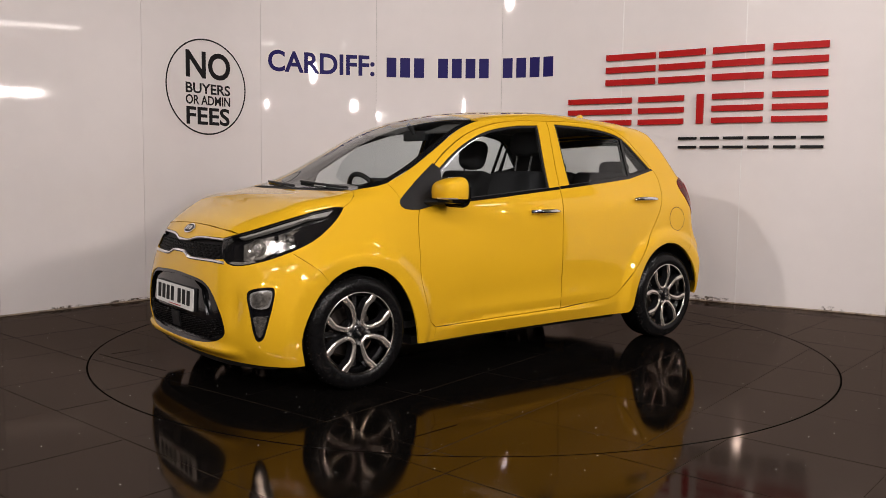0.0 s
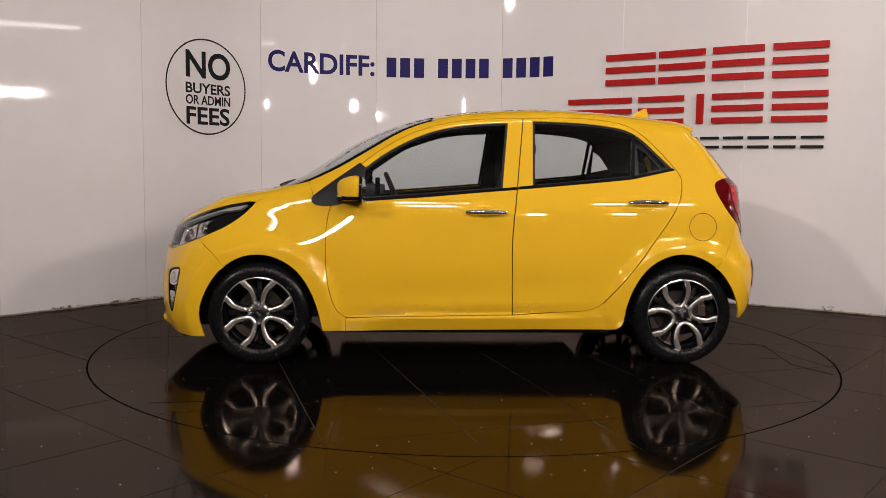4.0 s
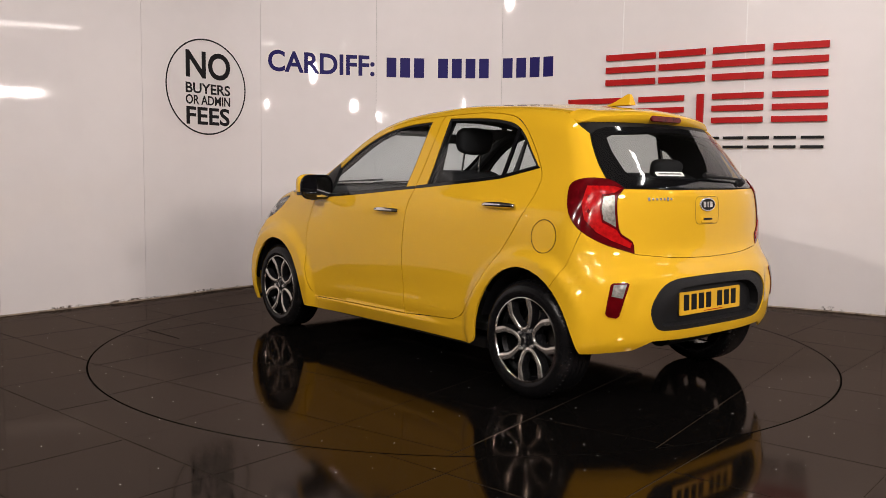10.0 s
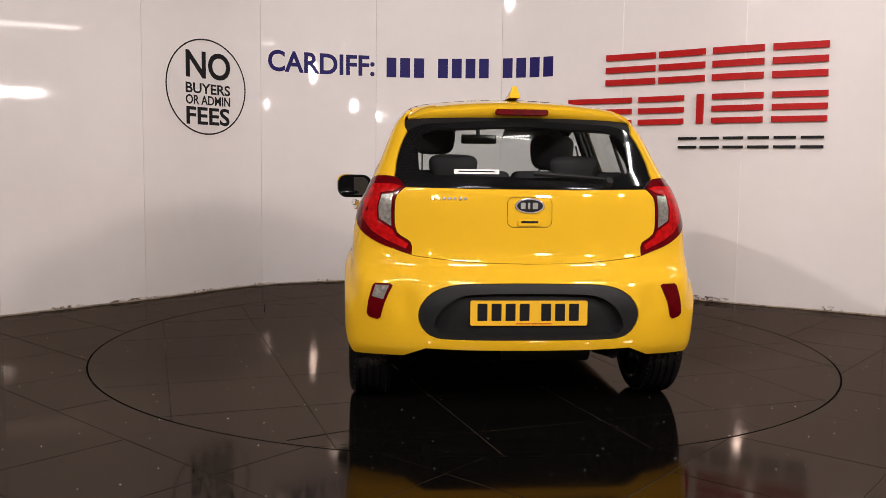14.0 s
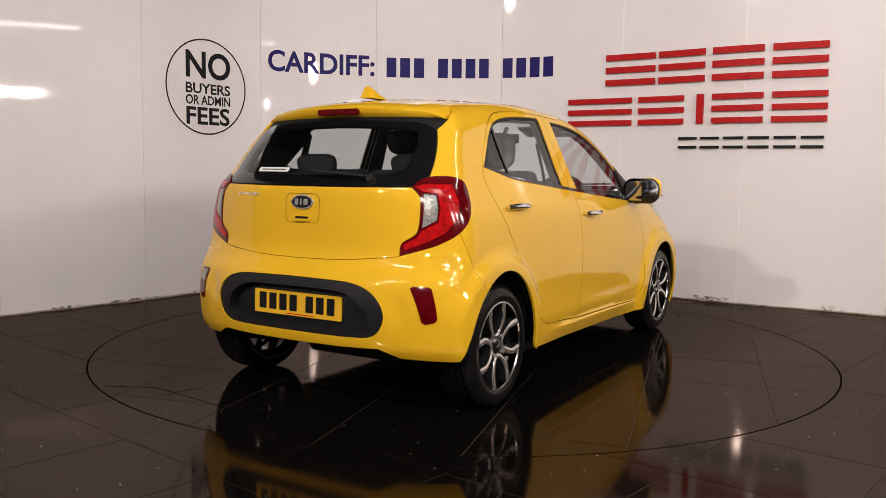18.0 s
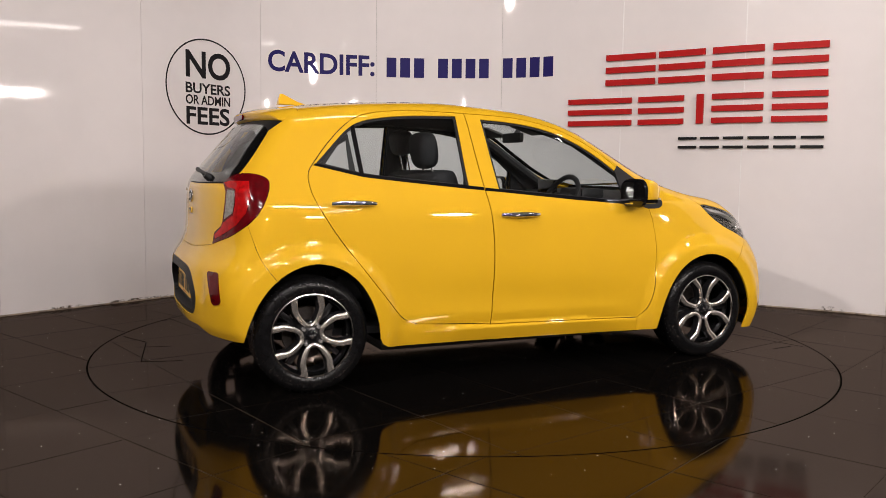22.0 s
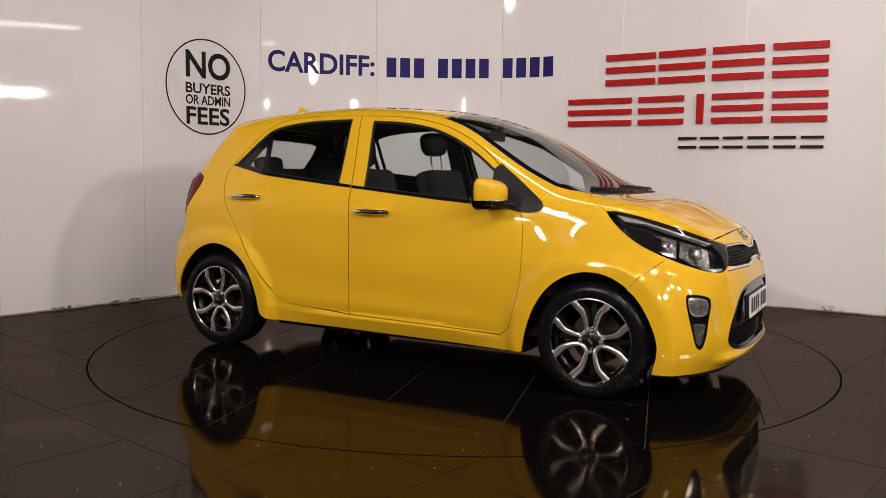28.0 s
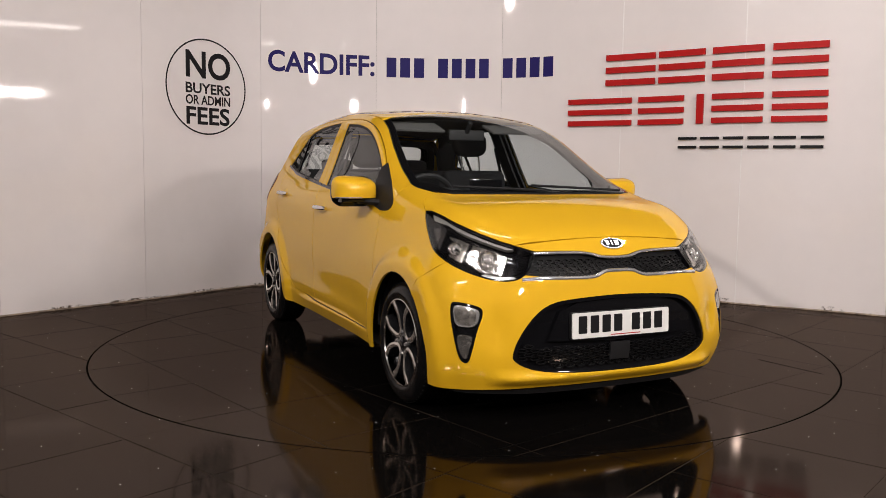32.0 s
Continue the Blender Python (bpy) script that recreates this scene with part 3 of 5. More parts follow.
def slab(outline, thick, m, bevel=0.0):
    """A flat plate: outline in the pose's x and y, thickness along its z."""
    bm = bmesh.new()
    lo = [bm.verts.new(m @ Vector((x, y, 0))) for x, y in outline]
    b2 = bevel
    c = A_(outline).mean(0)
    hi = [bm.verts.new(m @ Vector((x, y, thick - b2))) for x, y in outline]
    rings = [lo, hi]
    if b2:
        ins = inset(outline, b2)
        rings.append([bm.verts.new(m @ Vector((float(x), float(y), thick))) for x, y in ins])
    for a, b in zip(rings, rings[1:]):
        for k in range(len(a)):
            bm.faces.new((a[k], a[(k + 1) % len(a)], b[(k + 1) % len(a)], b[k]))
    bm.faces.new(rings[-1])
    bm.faces.new(lo[::-1])
    bmesh.ops.recalc_face_normals(bm, faces=bm.faces[:])
    return bm


arch_f = [(1.500, 0.158), (1.526, 0.29), (1.485, 0.42), (1.41, 0.53), (1.31, 0.60), (1.20, 0.622), (1.09, 0.60), (0.99, 0.535), (0.915, 0.43), (0.87, 0.31), (0.845, 0.195)]
arch_r = [(-0.855, 0.205), (-0.865, 0.32), (-0.905, 0.44), (-0.975, 0.545), (-1.07, 0.612), (-1.18, 0.638), (-1.29, 0.615), (-1.39, 0.55), (-1.465, 0.455), (-1.51, 0.35), (-1.53, 0.27)]
arch_f, arch_r = tup(spline(arch_f, 3)), tup(spline(arch_r, 3))
front_win = [(0.665, 0.928), (0.30, 0.955), (-0.162, 0.995), (-0.205, 1.375), (0.00, 1.362), (0.20, 1.327), (0.36, 1.268), (0.50, 1.190), (0.625, 1.10)]
rear_win = [(-0.335, 1.008), (-0.35, 1.388), (-0.616, 1.380), (-0.791, 1.362), (-0.905, 1.335), (-0.985, 1.285), (-1.079, 1.192), (-1.151, 1.120), (-0.912, 1.067), (-0.724, 1.046)]
door_front_edge = [(0.655, 1.112), (0.735, 1.00), (0.80, 0.90), (0.824, 0.807), (0.832, 0.672), (0.825, 0.516), (0.803, 0.40), (0.768, 0.31), (0.717, 0.265)]
door_gap = [(-0.295, 1.405), (-0.247, 1.006), (-0.226, 0.843), (-0.215, 0.669), (-0.219, 0.45), (-0.224, 0.282)]
door_rear_edge = [(-0.65, 0.308), (-0.725, 0.340), (-0.799, 0.420), (-0.925, 0.575), (-1.084, 0.786), (-1.173, 0.937), (-1.197, 1.03), (-1.190, 1.085), (-1.16, 1.128)]
door_top_f = [(-0.295, 1.405), (0.0, 1.392), (0.22, 1.352), (0.39, 1.290), (0.55, 1.195), (0.655, 1.112)]
door_top_r = [(-1.16, 1.128), (-1.09, 1.213), (-0.99, 1.312), (-0.90, 1.368), (-0.79, 1.394), (-0.60, 1.410), (-0.295, 1.405)]
rail_top = [(-1.20, 1.385), (-0.99, 1.412), (-0.60, 1.440), (-0.295, 1.436), (0.0, 1.420), (0.22, 1.386), (0.405, 1.320), (0.608, 1.200), (0.778, 1.100), (0.935, 1.026)]
screen_foot = [(0.935, 1.026), (0.97, 1.016), (1.01, 1.007), (1.06, 0.999), (1.115, 0.988)]
sail = [(0.635, 0.928), (0.80, 0.890), (0.850, 0.889), (0.888, 0.894), (0.908, 0.907), (0.914, 0.925), (0.906, 0.942), (0.88, 0.964), (0.78, 1.038), (0.645, 1.132), (0.612, 1.105)]
front_win = tup(spline(front_win[:3], 3)) + tup(spline(front_win[3:], 4))
rear_win = rear_win[:1] + tup(spline(rear_win[1:8], 4)) + tup(spline(rear_win[7:] + rear_win[:1], 3))[1:-1]
door_top_f, door_top_r = tup(spline(door_top_f, 3)), tup(spline(door_top_r, 4))
door_f, door_r, gap_l = tup(spline(door_front_edge, 3)), tup(spline(door_rear_edge, 3)), tup(spline(door_gap, 3))
bump_side = [(1.385, 0.548), (1.43, 0.615), (1.455, 0.70)]

HL_RIM = tup(spline([(71.5, 0.906), (69, 0.86), (65, 0.806), (60, 0.752), (53, 0.700), (46, 0.660), (40, 0.636), (36.0, 0.629), (32.8, 0.636), (30.6, 0.656)], 3))
HL = deg(*([(28, 0.752), (38, 0.792), (50, 0.848), (60, 0.888), (68, 0.908)] + HL_RIM + [(29.2, 0.690), (28.3, 0.722)]))
GATE_LOW = tup(spline([(39.5, 0.722), (36, 0.714), (20, 0.694), (0, 0.688)], 3))
TL_RIM = tup(spline([(39.5, 0.722), (44, 0.742), (50, 0.772), (56, 0.825), (59.5, 0.885), (61, 0.95), (61.2, 1.02), (59.5, 1.052), (55, 1.068), (49, 1.064), (45.5, 1.045), (43.3, 1.020)], 3))
TL_IN = [(43.3, 1.020), (44.6, 1.000), (45.4, 0.985), (45.7, 0.965), (45.6, 0.92), (45.3, 0.87), (44.9, 0.838), (44.3, 0.818), (43.0, 0.803), (41.2, 0.789), (40.2, 0.778), (39.7, 0.760), (39.5, 0.722)]
RG_OUT = tup(spline([(49, 1.064), (52, 1.14), (54.5, 1.22), (56, 1.28)], 4))[1:]
TL = deg(*(TL_RIM + TL_IN[1:-1]))

def end_pts(e, pairs):
    """3D places of (angle, height) pairs round an end."""
    o, d = end_ray(e)(A_(deg(*pairs)))
    return shoot(o, d)


def end_to_side(e, pairs):
    return [(float(p[0]), float(p[2])) for p in end_pts(e, pairs)]


def side_to_end(e, pts):
    """(x, z) points of the left side as (angle, height) round an end."""
    o, d = side_ray(1)(A_(pts))
    p = shoot(o, d)
    return [(math.degrees(math.atan2(q[1], (q[0] - e) * e)), float(q[2])) for q in p]


def flip(pairs):
    return [(-a, z) for a, z in pairs][::-1]


rail_top = tup(spline(rail_top, 4))
hl_side = end_to_side(1, HL_RIM[:13][::-1])
tip = hl_side[-1]
bonnet_side = [(1.115 + (tip[0] - 1.115) * k / 10, 0.988 + (tip[1] - 0.988) * k / 10 - 0.006 * math.sin(math.pi * k / 10)) for k in range(11)]
bump_side = [(1.385, 0.548), (1.405, 0.580), (1.440, 0.620), hl_side[0]]
arch_fb = [q for q in arch_f if q[0] > 1.385]
TL_OUT = TL_RIM[9:28]
tl_side = end_to_side(-1, TL_OUT + RG_OUT)
rear_seam = tup(spline([(-1.375, 0.560), (-1.425, 0.625), (-1.465, 0.705), tl_side[0]], 4))
arch_rb = [q for q in arch_r if q[0] < -1.375]

for s in (1, -1):
    ray = side_ray(s)
    fd = skin("front_door", door_top_f[:-1] + door_f + gap_l[::-1][:-1], ray, YELLOW, car, holes=[front_win], gap=0.0030, step=0.025)
    rd = skin("rear_door", gap_l + door_r + door_top_r[1:-1], ray, YELLOW, car, holes=[rear_win], gap=0.0030, step=0.022)
    skin("window_pane", inset(front_win, -0.008), ray, GLASS, fd, thick=0, off=-0.008, gap=0, label="lightly tinted side glass").visible_shadow = False
    skin("window_pane", inset(rear_win, -0.008), ray, GLASS, rd, thick=0, off=-0.008, gap=0, label="lightly tinted side glass").visible_shadow = False
    # black rubber round the glass, broad band at the rear quarter light
    skin("window_seal", inset(front_win, -0.004), ray, BLACK, fd, holes=[inset(front_win, 0.012)], gap=0, off=-0.005, thick=0.01, step=0.2, label="black rubber window seal")
    skin("window_seal", inset(rear_win, -0.004), ray, BLACK, rd, holes=[inset(rear_win, 0.013)], gap=0, off=-0.005, thick=0.01, step=0.2, label="black rubber window seal")
    skin("quarter_bar", [(-0.905, 1.06), (-0.925, 1.055), (-0.948, 1.318), (-0.928, 1.332)], ray, GLOSS, rd, gap=0, off=-0.003, label="black quarter light bar")
    skin("belt_strip", [(0.66, 0.915), (0.64, 0.932), (-0.165, 0.999), (-0.243, 1.006), (-0.243, 0.990), (-0.15, 0.983), (0.30, 0.942)], ray, GLOSS, fd, gap=0, off=0.002, step=0.1, label="black belt strip")
    skin("belt_strip", [(-0.251, 0.992), (-0.251, 1.008), (-0.335, 1.016), (-0.724, 1.052), (-0.912, 1.072), (-1.151, 1.122), (-1.166, 1.112), (-0.912, 1.056), (-0.724, 1.036), (-0.335, 0.999)], ray, GLOSS, rd, gap=0, off=0.002, step=0.1, label="black belt strip")
    wing = [(0.719, 0.186), (0.845, 0.195)] + [q for q in arch_f[::-1][1:] if q[0] < 1.38] + bump_side[:-1] + hl_side[:-1] + bonnet_side[::-1] + screen_foot[::-1][1:] + [(0.905, 0.950), (0.80, 0.90)] + door_f[7:]
    skin("front_wing", wing, ray, YELLOW, car, gap=0.0007, step=0.018, edge=0.018)
    body = [(-0.65, 0.308), (-0.224, 0.282), (0.717, 0.265), (0.719, 0.186), (-0.30, 0.195), (-0.77, 0.199), (-0.815, 0.206), (-0.842, 0.222), (-0.856, 0.25)] + [q for q in arch_r if q[0] > -1.37 and q[1] > 0.26] + rear_seam[:-1] + tl_side + [(-1.27, 1.345)] + rail_top + [(0.905, 0.950), (0.80, 0.90), (0.735, 1.00)] + door_top_f[::-1] + door_top_r[::-1][1:] + [q for q in door_r[::-1][1:] if q[0] < -0.72]
    q = skin("rear_quarter", body, ray, YELLOW, car, gap=0.0014, step=0.020, edge=0.020, label="yellow rear quarter, sill, roof rail and windscreen pillar")
    skin("mirror_mount", sail, ray, BLACK, fd, gap=0, off=0.004, label="black plastic sail panel")
    # fuel flap on the left side alone
    if s > 0:
        skin("fuel_flap_joint", circle2(-1.302, 0.792, 0.080), ray, INK, q, holes=[circle2(-1.302, 0.792, 0.0765)], gap=0, off=0.0012, thick=0, step=0.3, label="thin round shut line of the fuel flap")
    # door handles: dished cup, chrome grip
    for dx, dz, dp in ((-0.065, 0.863, fd), (-0.985, 0.921, rd)):
        p, n = on_side(dx, dz, s)
        m = frame_at(p, n)
        bm = bmesh.new()
        bmesh.ops.create_uvsphere(bm, u_segments=20, v_segments=10, radius=1.0, matrix=m @ Matrix.Translation((0, 0.004, -0.0005)) @ Matrix.Diagonal((0.052, 0.040, 0.003, 1)))
        part("handle_cup", bm, YELLOW, dp, "yellow dished cup behind the handle")
        path = [m @ Vector((x, -0.003 * math.cos(x / 0.1), 0.012 + 0.020 * math.sqrt(max(0, 1 - (x / 0.113) ** 2)))) for x in np.linspace(-0.112, 0.112, 13)]
        rad = [0.0105 + 0.004 * (1 - (k / 6 - 1) ** 2) for k in range(13)]
        part("door_handle", tube(path, rad, 10, flat=1.0, up=n), MIRROR, dp, "chrome grip handle")
    # door mirror
    p, n = on_side(0.74, 0.955, s)
    cx, cy, cz = 0.655, s * 0.830, 0.985
    arm = [(0.75, s * 0.70, 0.925), (0.72, s * 0.76, 0.93), (0.68, s * 0.81, 0.935)]
    part("mirror_arm", tube([Vector(a) for a in arm], [0.035, 0.03, 0.028], 10, flat=0.6), BLACK, car, "black plastic mirror arm")
    bm = bmesh.new()
    bmesh.ops.create_uvsphere(bm, u_segments=28, v_segments=18, radius=1.0)
    for v in bm.verts:
        x, y, z = v.co
        y, z = math.copysign(abs(y) ** 0.52, y), math.copysign(abs(z) ** 0.55, z)
        x = x * 0.106 if x > 0 else x * 0.036
        v.co = (x - 0.012 * abs(y), y * 0.119, z * (0.076 - 0.10 * max(x, 0)) + 0.006 * y * s)
    bmesh.ops.transform(bm, matrix=pose(cx, cy, cz, 0, 0, -s * 8), verts=bm.verts)
    bmesh.ops.bisect_plane(bm, geom=bm.verts[:] + bm.edges[:] + bm.faces[:], plane_co=(cx, cy, cz - 0.036), plane_no=(0, 0, -1), clear_outer=True)
    bmesh.ops.bisect_plane(bm, geom=bm.verts[:] + bm.edges[:] + bm.faces[:], plane_co=(cx - 0.020, cy, cz), plane_no=(-1, 0, 0), clear_outer=True)
    bmesh.ops.holes_fill(bm, edges=bm.edges[:])
    cap = part("mirror_cap", bm, YELLOW, car, "yellow painted mirror cap", 50)
    bm = bmesh.new()
    box(bm, cx + 0.018, cy - s * 0.012, cz - 0.046, 0.112, 0.205, 0.026, 0.012)
    part("mirror_base", bm, GLOSS, cap, "gloss black mirror underside")
    ys = np.linspace(0.112, -0.01, 10)
    path = [(cx + 0.099 * (1 - (abs(y) / 0.121) ** 4) ** 0.5 - 0.1 * abs(y) + 0.14 * y, cy + s * y, cz - 0.034) for y in ys]
    bm = tube([Vector(q) for q in path], 0.007, 8, flat=0.6)
    part("indicator", bm, CHROME, cap, "slim clear side indicator")
    mm = frame_at((cx - 0.018, cy - s * 0.002, cz - 0.004), (-1, 0, 0))
    bm = slab(rounded(0.236, 0.158, 0.064, 8), 0.016, mm, 0.006)
    part("mirror_rim", bm, GLOSS, cap, "black mirror glass surround")
    bm = slab(rounded(0.196, 0.124, 0.048, 6), 0.008, mm @ Matrix.Translation((0, 0, 0.0085)) @ Matrix.Rotation(radians(-s * 6), 4, "Y"))
    part("mirror_glass", bm, MIRROR, cap, "silvered mirror glass")

# ---- nose: bumper, grilles, lamps, bonnet
E1, E2 = end_ray(1), end_ray(-1)
half = [(0, 0.168), (25, 0.169), (40, 0.162), (52, 0.157)] + side_to_end(1, arch_fb) + side_to_end(1, bump_side[:-1]) + HL_RIM[12:] + [(20, 0.640), (9, 0.640), (4, 0.662)]
bump = deg(*(half + flip(half)[:-1]))
gh = [(0, 0.228), (18, 0.234), (28, 0.254), (32.8, 0.292), (33.2, 0.34), (31, 0.42), (27, 0.50), (21.5, 0.543), (10, 0.558), (0, 0.562)]
low_gr = deg(*tup(spline(gh + flip(gh)[1:-1], 3, True)))
FOG = deg(*tup(spline([(41.5, 0.518), (44.2, 0.534), (48.2, 0.541), (49.4, 0.524), (49.0, 0.46), (47.9, 0.38), (46.7, 0.31), (45.5, 0.286), (44.2, 0.290), (43.2, 0.34), (42.2, 0.42), (41.1, 0.485)], 3, True)))
skin("front_bumper", bump, E1, YELLOW, car, holes=[low_gr, FOG, mirror(FOG)], gap=0.0007, step=0.02, edge=0.018)
grille = skin("lower_grille", inset(low_gr, -0.004), E1, GLOSS, car, gap=0, off=-0.030, thick=0, label="gloss black lower grille")
skin("grille_frame", low_gr, E1, GLOSS, grille, holes=[inset(low_gr, 0.016)], gap=0.001, off=-0.004, thick=0.03, step=0.3, label="gloss black grille surround")
skin("plate_panel", deg((-24, 0.375), (-20.5, 0.50), (-15, 0.535), (0, 0.545), (15, 0.535), (20.5, 0.50), (24, 0.375), (12, 0.365), (0, 0.362), (-12, 0.365)), E1, GLOSS, grille, gap=0, off=-0.012, thick=0.012, label="gloss black plate panel")


def honeycomb(name, poly, ray, dx, dz, off, material, parent, label):
    """Flattened hexagonal cells standing on a backing."""
    P = A_(poly)
    lo, hi = P.min(0), P.max(0)
    cells, r = [], 0
    z = lo[1] + dz / 2
    while z < hi[1]:
        x = lo[0] + (dx / 2 if r % 2 else 0)
        while x < hi[0]:
            cells.append((x, z))
            x += dx
        z += dz
        r += 1
    cells = A_(cells)
    cells = cells[inside(inset(poly, 0.012), cells)]
    hexo = [(0.47 * dx * math.cos(radians(60 * k)), 0.56 * dz * math.sin(radians(60 * k))) for k in range(6)]
    hexi = [(0.80 * a, 0.76 * b) for a, b in hexo]
    ring = hexo + hexi
    uv = A_([(c[0] + a, c[1] + b) for c in cells for a, b in ring])
    o, d = ray(uv)
    p = shoot(o, d)
    nn = normals_at(p)
    outer = p + nn * off
    inner = p + nn * (off - 0.010)
    verts, faces = [], []
    for k in range(len(cells)):
        b = 12 * k
        base = len(verts)
        verts += list(outer[b:b + 12]) + list(inner[b + 6:b + 12])
        for i in range(6):
            j = (i + 1) % 6
            faces.append((base + i, base + j, base + 6 + j, base + 6 + i))
            faces.append((base + 6 + i, base + 6 + j, base + 12 + j, base + 12 + i))
    ob = raw(name, verts, faces, material, parent, label=label)
    for q in ob.data.polygons:
        q.use_smooth = False
    return ob


low_mesh = deg((-32.5, 0.33), (-31, 0.378), (-24, 0.362), (0, 0.355), (24, 0.362), (31, 0.378), (32.5, 0.33), (31.5, 0.285), (28, 0.262), (18, 0.240), (0, 0.234), (-18, 0.240), (-28, 0.262), (-31.5, 0.285))
honeycomb("grille_mesh", low_mesh, E1, 0.046, 0.0185, -0.014, MESH, grille, "black honeycomb mesh")
skin("radar_cover", deg((-3.5, 0.272), (-3.5, 0.352), (3.5, 0.352), (3.5, 0.272)), E1, BLACK, grille, gap=0, off=-0.006, thick=0.01, label="plain black square cover")
up_gr = deg((-30, 0.638), (-20, 0.645), (-10, 0.645), (-4, 0.668), (4, 0.668), (10, 0.645), (20, 0.645), (30, 0.638), (28.6, 0.738), (20, 0.742), (10, 0.740), (5, 0.722), (-5, 0.722), (-10, 0.740), (-20, 0.742), (-28.6, 0.738))
ug = skin("upper_grille", inset(up_gr, -0.006), E1, INK, car, gap=0, off=-0.026, thick=0, label="black upper grille with chrome edging")
honeycomb("grille_mesh", up_gr, E1, 0.034, 0.0145, -0.013, MESH, ug, "black honeycomb mesh")


def on_front(pairs, off):
    o, d = E1(A_(deg(*pairs)))
    p = shoot(o, d)
    return [Vector(v) for v in p + normals_at(p) * off]


lowc = tup(spline([(-31.5, 0.637), (-26, 0.642), (-20, 0.642), (-12, 0.641), (-8.5, 0.646), (-5, 0.664), (0, 0.666), (5, 0.664), (8.5, 0.646), (12, 0.641), (20, 0.642), (26, 0.642), (31.5, 0.637)], 4))
upc = tup(spline([(-28.4, 0.745), (-20, 0.747), (-13, 0.745), (-9, 0.738), (-5, 0.725), (0, 0.722), (5, 0.725), (9, 0.738), (13, 0.745), (20, 0.747), (28.4, 0.745)], 4))
part("chrome_strip", tube(on_front(lowc, -0.002), 0.0085, 8), CHROME, ug, "bright chrome lower grille strip")
part("chrome_strip", tube(on_front(upc, -0.002), 0.006, 8), CHROME, ug, "bright chrome upper grille strip")
nose_line = [(34, 0.776), (24, 0.793), (12, 0.803), (0, 0.806), (-12, 0.803), (-24, 0.793), (-34, 0.776)]
nose = skin("nose_panel", deg(*nose_line) + deg((-28, 0.752), (-20, 0.752), (-13, 0.750), (-9, 0.743), (-5, 0.730), (0, 0.727), (5, 0.730), (9, 0.743), (13, 0.750), (20, 0.752), (28, 0.752)), E1, YELLOW, car)


def oval_badge(e, z, rx, rz, parent):
    p, n = on_end(e, 0, z, 0.001)
    m = frame_at(p, n)
    b = part("badge", slab(circle2(0, 0, rx, rz, 28), 0.006, m, 0.002), CHROME, parent, "oval badge with chrome rim")
    part("badge_field", slab(circle2(0, 0, rx * 0.86, rz * 0.80, 28), 0.0012, m @ Matrix.Translation((0, 0, 0.0058))), INK, b, "black badge field")
    for k, w in ((-0.46, 0.32), (-0.06, 0.14), (0.36, 0.36)):
        part("badge_bar", slab(rounded(rx * w, rz * 0.82, 0.002), 0.0016, m @ Matrix.Translation((k * rx, 0, 0.0068))), CHROME, b, "small chrome bar")


oval_badge(1, 0.777, 0.060, 0.031, nose)


def char_bars(parent, m, y0, xs, w, h, material):
    for x in xs:
        part("plate_bar", slab(rounded(w, h, 0.004), 0.0012, m @ Matrix.Translation((x, y0, 0))), material, parent, "black bar")


PLATE_X = [-0.207, -0.145, -0.083, -0.021, 0.075, 0.137, 0.199]
p, n = on_end(1, 0, 0.445)
m = frame_at(Vector((p.x - 0.006, 0, 0.435)), (1, 0, 0.04))
pl = part("number_plate", slab(rounded(0.52, 0.111, 0.008), 0.006, m, 0.001), WHITE_PLATE, car, "white front plate with black bars")
char_bars(pl, m @ Matrix.Translation((0, 0, 0.0058)), 0.004, PLATE_X, 0.044, 0.076, INK)
part("plate_bar", slab(rounded(0.16, 0.004, 0.0015), 0.001, m @ Matrix.Translation((0.02, -0.047, 0.0058))), RED_SIGN, pl, "thin red bar")
part("plate_backing", slab(rounded(0.53, 0.119, 0.01), 0.03, m @ Matrix.Translation((0, 0, -0.030))), BLACK, pl, "black plate holder")

